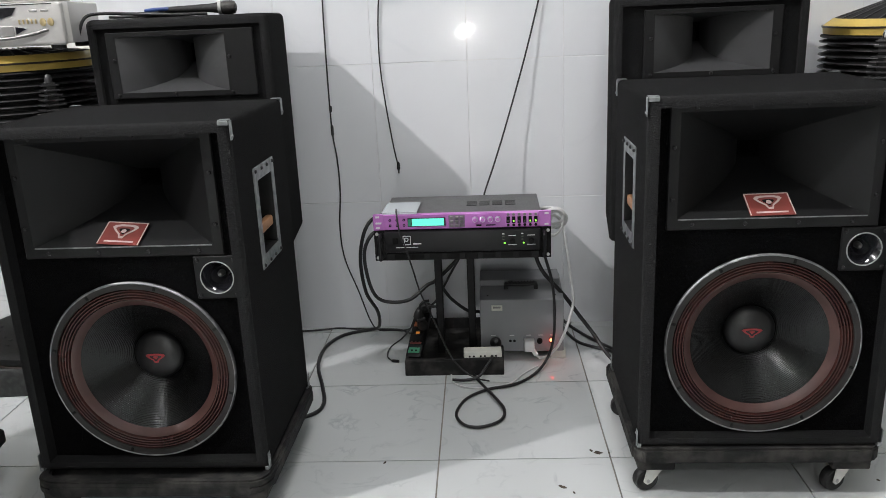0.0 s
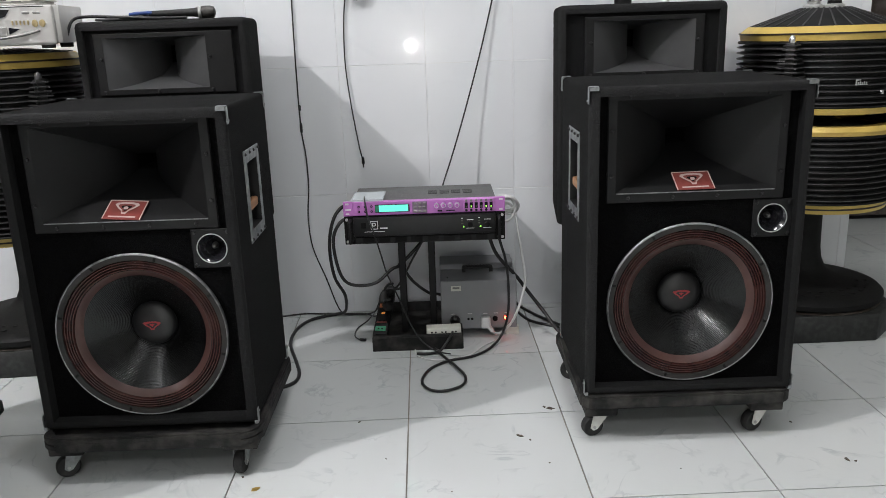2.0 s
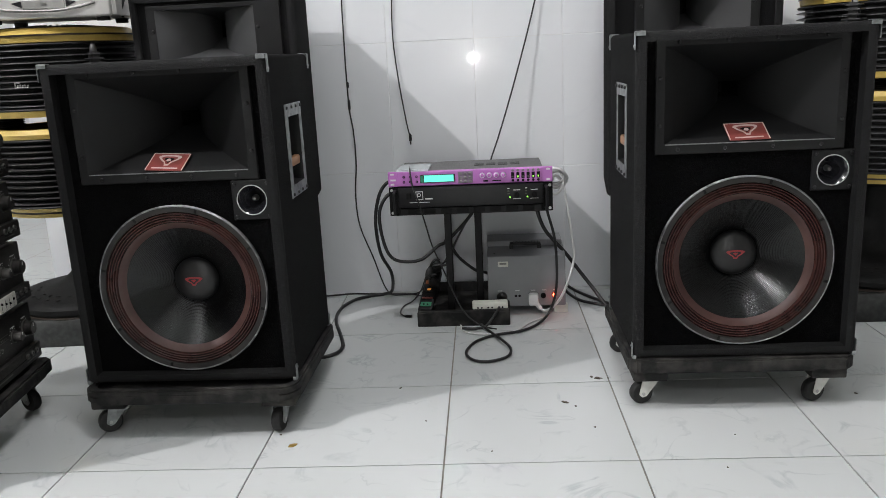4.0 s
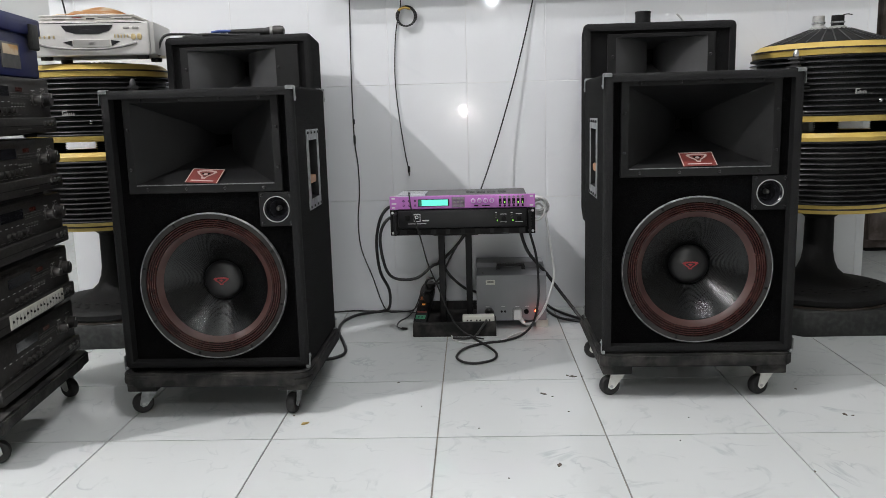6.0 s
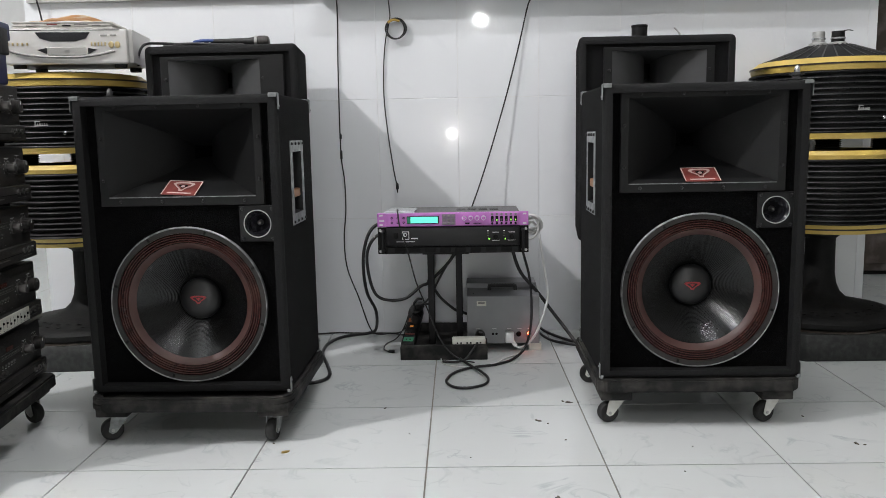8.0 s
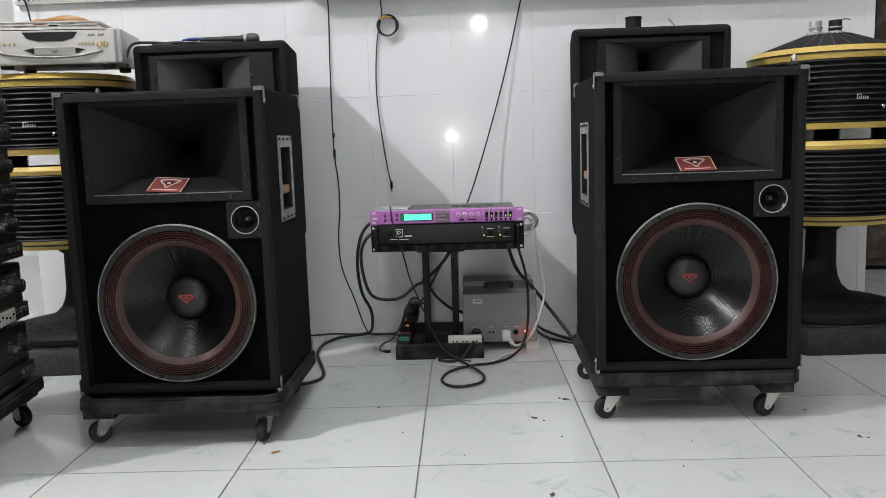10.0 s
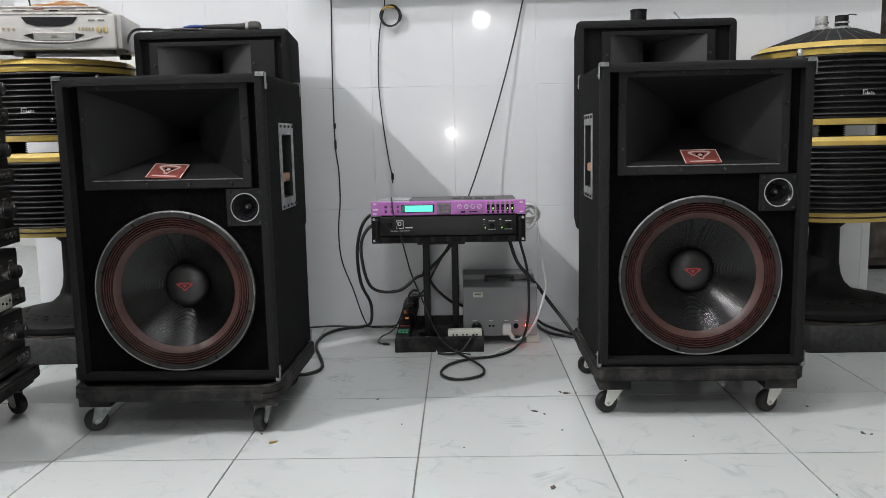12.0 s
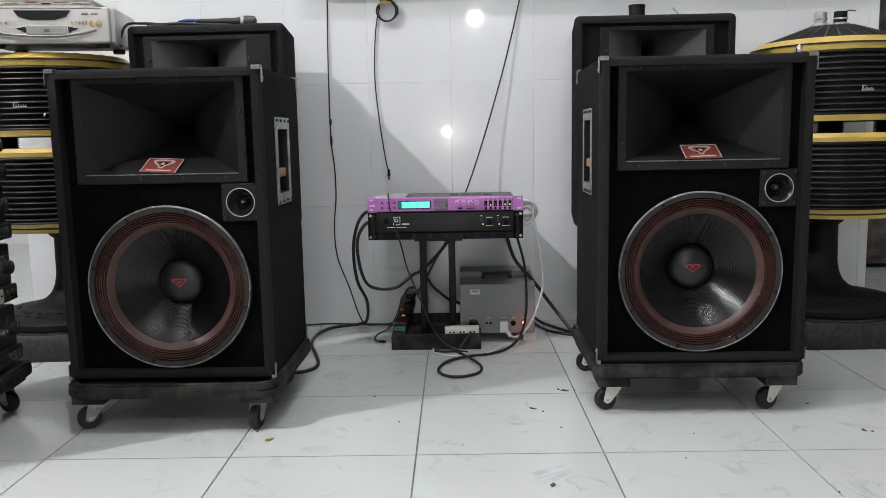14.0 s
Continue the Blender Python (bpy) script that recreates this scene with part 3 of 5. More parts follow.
        part("grip", span(min(x - s * 0.020, x - s * 0.004), max(x - s * 0.020, x - s * 0.004), 0.133, 0.237, 0.462, 0.484, 0.004, 2), WOODGRIP, hd, "varnished orange wooden grip")
        for y in (0.122, 0.165, 0.205, 0.248):
            for z in (0.404, 0.600):
                m = pose(x + s * 0.0028, y, z, 0, 0, 90 * s)
                same_part(sc, m, hd)
    for x in (-1, 1):
        for y in (0, 1):
            for z in (0, 1):
                part("corner_guard", corner_guard(x * W / 2, y * D, z * H, x, 2 * y - 1, 2 * z - 1, 0.020 if z else 0.007), HANDLE_FRAME, t)
    return t


def caster(parent, x, y, turn, fork, plate_z=0.066, small=0.0):
    """A swivel caster below a dolly; the wheel trails towards its own +y."""
    r = 0.027 - small
    m = pose(x, y, 0, 0, 0, turn)
    f = part("caster_fork", span(-0.022, 0.022, -0.022, 0.022, plate_z - 0.004, plate_z, 0.001, 1), fork, parent, "pale zinc caster fork")
    f.matrix_basis = m
    for s in (-1, 1):
        b = poly([(-0.022, plate_z - 0.004), (0.022, plate_z - 0.004), (0.030, r - 0.002), (0.022, r - 0.009), (0.012, r - 0.006), (-0.012, plate_z - 0.016)], 0.002,
                 Matrix.Translation((s * 0.0135 - 0.001, 0, 0)) @ Matrix(((0, 0, 1, 0), (1, 0, 0, 0), (0, 1, 0, 0), (0, 0, 0, 1))))
        part("cheek", b, fork, f)
    wm = Matrix.Translation((0, 0.020, r)) @ Matrix.Rotation(radians(90), 4, "Y")
    part("wheel", lathe([(0, -0.0095), (0.016, -0.0095), (0.018, -0.0105), (r - 0.003, -0.0105), (r, -0.006), (r, 0.006), (r - 0.003, 0.0105), (0.018, 0.0105), (0.016, 0.0095), (0, 0.0095)], 32, wm), RUBBER, f, "black rubber wheel")
    part("axle", lathe([(0, -0.0165), (0.004, -0.0165), (0.004, 0.0165), (0, 0.0165)], 10, wm), STEEL, f)


def octagon(x0, x1, y0, y1, c):
    return [(x0 + c, y0), (x1 - c, y0), (x1, y0 + c), (x1, y1 - c), (x1 - c, y1), (x0 + c, y1), (x0, y1 - c), (x0, y0 + c)]


def rounded(x0, x1, y0, y1, r, n=6):
    out = []
    for cx, cy, a in ((x1 - r, y0 + r, -90), (x1 - r, y1 - r, 0), (x0 + r, y1 - r, 90), (x0 + r, y0 + r, 180)):
        out += [(cx + r * math.cos(radians(a + 90 * k / n)), cy + r * math.sin(radians(a + 90 * k / n))) for k in range(n + 1)]
    return out


def dolly(turns, w=0.505, d=0.44, lip=0.012, fork=STEEL, top=0.117, chamfer=0.045):
    t = thing("dolly", pose(0, 0, 0), "scuffed black moulded dolly on four swivel casters under a loudspeaker", "dolly", "dollies")
    shape = rounded if lip else octagon
    low = 0.086 if lip else top - 0.034
    deck = poly(shape(-w / 2, w / 2, 0, d, chamfer), top - lip - low, Matrix.Translation((0, 0, low)))
    bmesh.ops.bevel(deck, geom=deck.edges[:], offset=0.005, segments=2, affect="EDGES")
    part("deck", deck, DOLLY, t)
    if lip:
        out, inn = rounded(-w / 2 + 0.001, w / 2 - 0.001, 0.001, d - 0.001, chamfer), rounded(-w / 2 + 0.02, w / 2 - 0.02, 0.02, d - 0.02, chamfer - 0.006)
        rimb = cut(poly(out, lip + 0.008, Matrix.Translation((0, 0, top - lip - 0.006))), poly(inn, 0.1, Matrix.Translation((0, 0, top - lip - 0.03))))
        bmesh.ops.bevel(rimb, geom=[e for e in rimb.edges if len(e.link_faces) == 2 and e.calc_face_angle() > 1.2], offset=0.004, segments=2, affect="EDGES")
        part("lip", rimb, DOLLY, t)
    for (x, y), a in zip(((-1, 0), (1, 0), (-1, 1), (1, 1)), turns):
        px, py = x * (w / 2 - 0.055), 0.06 if y == 0 else d - 0.06
        b = span(px + x * 0.004 - 0.039, px + x * 0.004 + 0.039, py - 0.041, py + 0.049, 0.066, low + 0.004, 0.004, 2)
        part("corner_pad", b, DOLLY, t)
        caster(t, px, py, a, fork)
    return t


left_speaker = big_speaker()
left_speaker.matrix_basis = pose(-0.581, -0.218, 0.120, 0, 0, -0.8)
right_speaker = copy_thing(left_speaker, pose(0.671, -0.174, 0.128, 0, 0, -1.1))
left_dolly = dolly((120, 172, -100, 140), 0.500, 0.46, 0.010, HANDLE_FRAME)
left_dolly.matrix_basis = pose(-0.577, -0.262, 0, 0, 0, -0.8)
right_dolly = dolly((104, 112, 80, 200), 0.500, 0.44, 0.0, GALV_WHITE, 0.126, 0.020)
right_dolly.matrix_basis = pose(0.668, -0.184, 0, 0, 0, -0.9)


def red_card(name="sticker_card"):
    t = thing(name, pose(0, 0, 0), "red card with a pale shield emblem on a horn's lip", "card", "red cards")
    part("card", box(0, 0, 0.031, 0.086, 0.0022, 0.062, 0.0008, 1), RED_CARD, t)
    m = Matrix.Translation((0, -0.0012, 0.036)) @ AX_FRONT @ Matrix.Diagonal((1.05, 1.0, 1, 1))
    part("shield", ring_outline(None, emblem_outline(0.026), 0.72, 0.0006, m), CARD_WHITE, t)
    part("shield_heart", poly([(0.46 * x, 0.46 * y) for x, y in emblem_outline(0.024)], 0.0006, m), CARD_DARK, t)
    part("shield_eye", lathe([(0.005, 0), (0.005, 0.001), (0, 0.001)], 16, m), CARD_WHITE, t)
    part("printed_bar", box(0, -0.0013, 0.008, 0.060, 0.0006, 0.004), CARD_WHITE, t)
    for x in (-0.0415, 0.0415):
        part("white_edge", box(x, -0.0012, 0.031, 0.0022, 0.0006, 0.060), CARD_WHITE, t)
    part("white_edge", box(0, -0.0012, 0.0607, 0.084, 0.0006, 0.0020), CARD_WHITE, t)
    return t


left_card = red_card()
left_card.matrix_basis = pose(-0.592, -0.195, 0.6040, -61, 0, 0) @ pose(0, 0, 0, 0, 6, 0)
copy_thing(left_card, pose(0.674, -0.151, 0.6120, -61, 0, -1.1) @ pose(0, 0, 0, 0, -1, 0))


BW, BH, BD = 0.490, 0.640, 0.30


def rear_speaker(shift, plate):
    """The older cabinets behind, narrowing towards the back."""
    t = thing("rear_loudspeaker", pose(0, 0, 0), "black carpeted loudspeaker with a curved horn behind a larger one", "loudspeaker", "rear loudspeakers")
    taper = 0.036
    shell = poly([(-BW / 2, 0), (BW / 2, 0), (BW / 2 - taper, BD), (-BW / 2 + taper, BD)], BH)
    bmesh.ops.bevel(shell, geom=shell.edges[:], offset=0.016, segments=4, affect="EDGES", profile=0.5)
    cab = cut(shell, span(-BW / 2 + 0.024, BW / 2 - 0.024, -0.1, 0.012, 0.024, BH - 0.024), span(shift - 0.145, shift + 0.145, -0.1, 0.25, BH - 0.190, BH - 0.046))
    pale_front_rim(part("cabinet", cab, CARPET_SIDE, t))
    mz0, mz1, mw = BH - 0.190, BH - 0.046, 0.292
    fl = cut(span(shift - 0.172, shift + plate, 0.003, 0.0118, BH - 0.205, BH - 0.034, 0.002, 1), span(shift - mw / 2, shift + mw / 2, -0.2, 0.2, mz0, mz1))
    horn = part("horn", fl, FLANGE, t, "satin black horn with curved cheeks")
    throat = horn_bm(mw, mz1 - mz0, 0.19, 0.030, 0.05, 0.9, 0.0, 0.02, 2.4)
    bmesh.ops.translate(throat, verts=throat.verts[:], vec=(shift, 0.004, (mz0 + mz1) / 2))
    part("throat", throat, REAR_HORN, horn)
    sc = part("screw", lathe([(0, 0.0045), (0.0038, 0.003), (0.005, 0), (0.005, -0.002), (0, -0.002)], 10, AX_FRONT), SCREW, horn)
    sc.matrix_basis = pose(shift - 0.155, 0.003, BH - 0.105)
    for x, z in ((0.155, BH - 0.105), (-0.155, BH - 0.196), (0, BH - 0.196), (0.155, BH - 0.196)):
        same_part(sc, pose(shift + x, 0.003, z))
    part("woofer", lathe([(0.19, 0), (0.19, 0.012), (0.17, 0.012), (0.15, 0.002), (0.05, -0.02), (0, -0.008)], 48, Matrix.Translation((0, 0.022, 0.21)) @ AX_FRONT), DRUM, t)
    return t


rear_left = rear_speaker(-0.022, 0.222)
rear_left.matrix_basis = pose(-0.661, 0.455, 0.388, 0, 0, -1.5)
rear_right = rear_speaker(0.006, 0.172)
rear_right.matrix_basis = pose(0.706, 0.450, 0.388, 0, 0, 0)
for cx in (-0.661, 0.716):
    st = thing("speaker_stand", pose(cx, 0.45, 0), "low black wooden stand under a rear loudspeaker", "stand", "stands")
    part("top_board", span(-0.19, 0.19, 0.03, 0.28, 0.362, 0.388, 0.003, 1), PLASTIC, st)
    for x in (-0.15, 0.15):
        part("side_board", span(x - 0.012, x + 0.012, 0.04, 0.27, 0, 0.362, 0.002, 1), PLASTIC, st)


# ---------- drum-shaped loudspeakers ----------
def drum_speaker(cone, posts, spacers, drop=0.0):
    t = thing("drum_loudspeaker", pose(0, 0, 0), "black finned drum loudspeaker with yellow bands on a stone plinth", "loudspeaker", "drum loudspeakers")
    R = 0.245
    pl = poly(octagon(-R + 0.004, R - 0.004, -R + 0.004, R - 0.004, 0.105), 0.086)
    bmesh.ops.bevel(pl, geom=pl.edges[:], offset=0.004, segments=1, affect="EDGES")
    part("plinth", pl, PLINTH, t, "rough dark stone octagonal plinth")
    part("wood_edge", lathe([(0.236, 0.086), (0.241, 0.0875), (0.241, 0.092), (0.236, 0.094)], 64), BROWN_WOOD, t)
    foot = part("foot", lathe([(0, 0.094), (0.238, 0.094), (0.246, 0.102), (0.246, 0.116), (0.236, 0.126), (0.205, 0.1325), (0.165, 0.139), (0.120, 0.149), (0.088, 0.164), (0.067, 0.184), (0.055, 0.212), (0.049, 0.248),
                           (0.047, 0.365), (0.062, 0.378), (0.064, 0.402), (0, 0.402)], 64), IRON, t, "cast black flared pedestal foot")
    for k in range(26):
        a = radians(-168 + k * 6.1)
        if k % 9 in (4,):
            continue
        b = box(0, 0, 0, 0.012, 0.010 + 0.004 * (k % 3), 0.002, 0.0008, 1)
        p = part("raised_mark", b, IRON, foot)
        r = 0.192 if k % 2 else 0.165
        p.matrix_basis = pose(r * math.cos(a), r * math.sin(a), 0.1352 if k % 2 else 0.1395, 0, 0, math.degrees(a) + 90) @ pose(0, 0, 0, -9, 0, 0)

    def band(z0, z1, r0, r1, line):
        p = part("yellow_band", lathe([(r0 - 0.03, z0), (r0, z0), (r0 + 0.003, (z0 + z1) / 2), (r1, z1), (r1 - 0.03, z1)], 72), YELLOW, t, "yellow lacquered band")
        if line:
            zm = (z0 + z1) / 2
            part("dark_line", lathe([(r0 + 0.001, zm - 0.003), (r0 + 0.0052, zm - 0.003), (r0 + 0.0052, zm + 0.002), (r0 + 0.001, zm + 0.002)], 72), BAND_DARK, p)

    def fins(z0, z1, n, r):
        part("drum_body", lathe([(0, z0), (r - 0.024, z0), (r - 0.022, (z0 + z1) / 2), (r - 0.024, z1), (0, z1)], 64), DRUM, t)
        for i in range(n):
            z = z0 + 0.017 + (z1 - z0 - 0.034) * i / (n - 1)
            part("fin", lathe([(r - 0.026, z + 0.0010), (r - 0.002, z - 0.0042), (r + 0.0006, z - 0.0034), (r - 0.0002, z - 0.0012), (r - 0.026, z + 0.0050)], 72), FIN, t, "sloping black louvre ring" if i == 0 else "")
        for zc in (z0 + 0.0035, z1 - 0.0045):
            part("collar", lathe([(r - 0.026, zc - 0.003), (r - 0.003, zc - 0.003), (r - 0.001, zc), (r - 0.003, zc + 0.0035), (r - 0.026, zc + 0.0035)], 72), DRUM, t)

    band(0.402, 0.432, 0.222, 0.238, True)
    fins(0.432, 0.636, 11, 0.246)
    band(0.637, 0.663, 0.243, 0.235, False)
    for a in spacers:
        a = radians(a)
        x, y = 0.175 * math.cos(a), 0.175 * math.sin(a)
        prof = []
        for i in range(6):
            z = 0.663 + i * 0.006
            prof += [(0.032, z), (0.040, z + 0.003), (0.032, z + 0.006)]
        part("spacer", lathe([(0, 0.663), *prof, (0, 0.699)], 20, Matrix.Translation((x, y, 0))), DRUM, t)
    band(0.699, 0.717, 0.240, 0.246, False)
    fins(0.717, 0.906, 10, 0.248)
    band(0.908, 0.948, 0.240, 0.218, True)
    rise = 0.05 if cone else 0.012
    part("cone_lid", lathe([(0.216, 0.946), (0.15, 0.946 + 0.5 * rise), (0.075, 0.948 + rise), (0, 0.948 + rise)], 64), DRUM, t)
    rb = part("lid_rib", poly([(0.070, 0.945 + rise), (0.070, 0.951 + rise), (0.212, 0.950), (0.212, 0.944)], 0.004, Matrix.Translation((0, 0.002, 0)) @ AX_FRONT), FIN, t)
    for k in range(1, 30):
        same_part(rb, pose(0, 0, 0, 0, 0, 12 * k))
    # finned posts on the shoulder
    for a in posts:
        q = radians(a)
        x, y = 0.272 * math.cos(q), 0.272 * math.sin(q)
        post = part("finned_post", span(-0.012, 0.012, -0.012, 0.012, 0.81 - drop, 0.922 - drop), FIN, t, "black finned side post with a chrome nut" if cone else "black finned side post")
        post.matrix_basis = pose(x, y, 0, 0, 0, a + 90)
        for i in range(9):
            r = 0.036 - i * 0.0022
            part("post_fin", box(0, 0, 0.815 - drop + i * 0.0125, 2 * r, 2 * r, 0.0045, 0.0008, 1), FIN, post)
        part("cap_nut", lathe([(0.010, 0.922), (0.010, 0.930), (0.007, 0.940), (0.003, 0.944), (0, 0.944)], 12, Matrix.Translation((0, 0, -drop))), CHROME if cone else FIN, post)
    bd = part("badge", box(-0.045, -0.2490, 0.7855, 0.040, 0.003, 0.003, 0.001, 1), STEEL, t, "small silver badge in script-like strokes")
    bd.matrix_basis = pose(0, 0, 0, 0, 0, 9.5)
    for k, hgt in enumerate((0.013, 0.006, 0.008, 0.006, 0.007, 0.006)):
        part("badge_stroke", box(-0.062 + 0.0066 * k, -0.2492, 0.7865 + hgt / 2, 0.0034, 0.003, hgt, 0.001, 1), STEEL, bd)
    part("badge_stroke", box(-0.056, -0.2492, 0.7985, 0.016, 0.003, 0.003, 0.001, 1), STEEL, bd)
    part("side_nut", lathe([(0.006, 0), (0.006, 0.005), (0.003, 0.008), (0, 0.008)], 12, Matrix.Translation((0.062, -0.241, 0.762)) @ AX_FRONT), CHROME, t)
    return t


right_drum = drum_speaker(True, (-133, 10), (-112, -32, 112), 0.018)
right_drum.matrix_basis = pose(1.310, 0.618, 0)
left_drum = drum_speaker(False, (-46, 170), (-131, -64, 47), 0.046)
left_drum.matrix_basis = pose(-1.205, 0.612, 0, 0, 0, 3)
for dx, dy, r, h, mt, lab in ((-0.036, 0.0, 0.019, 0.046, STEEL, "galvanised pipe socket"), (0.022, -0.012, 0.020, 0.046, PLASTIC, "black capped pipe socket")):
    t = thing("pipe_socket", pose(1.305 + dx, 0.612 + dy, 0.998), f"{lab} standing on the drum loudspeaker's lid", "pipe fitting", "pipe sockets")
    part("flange", lathe([(0, 0), (0.030, 0), (0.030, 0.007), (0.022, 0.012), (0, 0.012)], 24), STEEL, t)
    part("barrel", lathe([(r, 0.010), (r, h), (r - 0.004, h), (r - 0.004, 0.012), (0, 0.012)], 24), mt, t)
    part("collar", lathe([(r, 0.020), (r + 0.003, 0.021), (r + 0.003, 0.026), (r, 0.027)], 24), CHROME, t)
    if mt is PLASTIC:
        part("wire", tube([(0, 0, h - 0.004), (0.03, 0.004, h + 0.004), (0.05, 0.006, h + 0.002)], 0.0018, 6, 5), CABLE, t)


# ---------- rack gear on its stand ----------
RX, RY = 0.061, 0.432
stand = thing("equipment_stand", pose(RX, RY, 0, 0, 0, -1.0), "black steel equipment stand with twin posts and a flat tray base", "stand")
part("tray", cut(span(-0.180, 0.107, 0.02, 0.36, 0.0, 0.046, 0.002, 1), span(-0.172, 0.099, 0.034, 0.352, 0.012, 0.1)), DOLLY, stand)
part("tray_front", span(-0.178, 0.105, 0.021, 0.036, 0.004, 0.050, 0.002, 1), DOLLY, stand)
for x in (-0.092, 0.004):
    part("post", span(x, x + 0.022, 0.15, 0.175, 0.012, 0.342, 0.002, 1), PLASTIC, stand)
part("top_plate", span(-0.105, 0.050, 0.10, 0.30, 0.340, 0.348, 0.001, 1), PLASTIC, stand)
for z in (0.35,):
    part("top_rail", span(-0.20, 0.20, 0.12, 0.16, 0.348, 0.357, 0.001, 1), PLASTIC, stand)

amp = thing("power_amplifier", pose(RX, RY, 0.357, 0, 0, -1.0), "black two-unit rack power amplifier with lit green indicators", "amplifier")
part("case", span(-0.216, 0.216, 0.012, 0.385, 0, 0.086, 0.002, 1), PLASTIC, amp)
fp = part("face", span(-0.2413, 0.2413, 0.004, 0.012, 0.001, 0.087, 0.0015, 1), CARD_DARK, amp)
part("bulge", span(-0.213, 0.213, -0.010, 0.006, 0.026, 0.086, 0.004, 2), AMP_FACE, fp)
part("lower_strip", span(-0.210, 0.210, -0.004, 0.006, 0.003, 0.024, 0.002, 1), PLASTIC, fp)
for x in np.linspace(-0.17, 0.17, 8):
    part("air_slot", span(x - 0.017, x + 0.017, -0.0052, -0.003, 0.006, 0.021, 0.001, 1), CARD_DARK, fp)
for s in (-1, 1):
    h = part("rack_handle", tube([(s * 0.222, 0.004, 0.012), (s * 0.222, -0.026, 0.013), (s * 0.222, -0.030, 0.022), (s * 0.222, -0.030, 0.066), (s * 0.222, -0.026, 0.075), (s * 0.222, 0.004, 0.076)], 0.0048, 10, 6), AMP_FACE, amp)
    for z in (0.010, 0.078):
        part("rack_bolt", lathe([(0.0045, 0), (0.0045, 0.003), (0, 0.003)], 10, Matrix.Translation((s * 0.233, 0.004, z)) @ AX_FRONT), STEEL, fp)
lg = part("logo_frame", ring_outline(None, [(-0.011, -0.013), (0.011, -0.013), (0.011, 0.013), (-0.011, 0.013)], 0.82, 0.0006, Matrix.Translation((-0.150, -0.0101, 0.062)) @ AX_FRONT), PRINT, fp)
part("logo_mark", lathe([(0.0058, 0), (0.0058, 0.0006), (0.0036, 0.0006), (0.0036, 0)], 16, Matrix.Translation((-0.151, -0.0101, 0.064)) @ AX_FRONT), PRINT, fp)
part("logo_stem", box(-0.1565, -0.0104, 0.060, 0.002, 0.0006, 0.018), PRINT, fp)
part("printed_bar", box(-0.122, -0.0103, 0.052, 0.022, 0.0006, 0.004), PRINT, fp)
part("printed_bar", box(-0.150, -0.0103, 0.042, 0.060, 0.0006, 0.0018), PRINT, fp)
part("power_switch", span(-0.189, -0.175, -0.0125, -0.009, 0.053, 0.070, 0.001, 1), CARD_DARK, fp)
for gx in (0.112, 0.163):
    for i, z in enumerate((0.074, 0.066, 0.058)):
        part("indicator", box(gx, -0.0105, z, 0.006, 0.001, 0.0025), LED_OFF if i else PRINT, fp)
    part("lit_indicator", lathe([(0.0024, 0), (0.0024, 0.001), (0, 0.002)], 12, Matrix.Translation((gx + 0.004, -0.010, 0.048)) @ AX_FRONT), LED_GREEN, fp, "lit green indicator")
    kn = part("level_knob", lathe([(0.0085, 0), (0.008, 0.008), (0.0068, 0.010), (0, 0.010)], 20, Matrix.Translation((gx + 0.024, -0.010, 0.054)) @ AX_FRONT), CARD_DARK, fp)
    part("printed_bar", box(gx + 0.024, -0.0104, 0.069, 0.020, 0.0006, 0.002), PRINT, fp)
    part("printed_bar", box(gx + 0.024, -0.0104, 0.043, 0.024, 0.0006, 0.0015), PRINT, fp)

proc = thing("audio_processor", pose(RX, RY, 0.4455, 0, 0, -1.0), "purple one-unit audio processor with a glowing cyan display", "audio processor")
part("case", span(-0.214, 0.214, 0.012, 0.215, 0.002, 0.043, 0.0015, 1), GREY_LID, proc, "dark grey sheet-steel case")
pf = part("face", span(-0.2413, 0.2413, 0.002, 0.011, 0.0, 0.0443, 0.0012, 1), PURPLE, proc, "purple anodised front panel")
part("bulge", span(-0.212, 0.208, -0.002, 0.004, 0.002, 0.0425, 0.001, 1), PURPLE, pf)
part("display", span(-0.146, -0.043, -0.0045, -0.001, 0.010, 0.034, 0.001, 1), SMOKED, pf)
part("display_glow", span(-0.134, -0.047, -0.0052, -0.004, 0.012, 0.032), LCD, pf, "glowing cyan display")
part("display_mark", span(-0.1445, -0.1355, -0.0052, -0.004, 0.012, 0.031), LCD_DARK, pf)
part("keypad", span(-0.0345, 0.0095, -0.0032, -0.001, 0.0045, 0.0395, 0.001, 1), LCD_BEZEL, pf)
part("fader_panel", span(0.1175, 0.2085, -0.0030, -0.001, 0.0035, 0.0415, 0.001, 1), PURPLE, pf)
for i in range(3):
    for j in range(3):
        part("key", box(-0.026 + i * 0.0135, -0.004, 0.010 + j * 0.0115, 0.0085, 0.004, 0.0062, 0.001, 1), KNOB_GREY, pf)
        if i < 3 and j < 2:
            part("jack", lathe([(0.0036, 0), (0.0036, 0.002), (0.0018, 0.002), (0.0018, 0)], 12, Matrix.Translation((-0.194 + i * 0.019, -0.002, 0.014 + j * 0.015)) @ AX_FRONT), CARD_DARK, pf)
for i in range(4):
    part("knob", lathe([(0.0078, 0), (0.0074, 0.009), (0.0062, 0.011), (0, 0.011)], 20, Matrix.Translation((0.037 + i * 0.0205, -0.002, 0.026)) @ AX_FRONT), KNOB_SILVER, pf, "silver-lilac knob")
    part("knob_cap", lathe([(0.0052, 0.0108), (0.0048, 0.0122), (0, 0.0124)], 16, Matrix.Translation((0.037 + i * 0.0205, -0.002, 0.026)) @ AX_FRONT), PURPLE, pf)
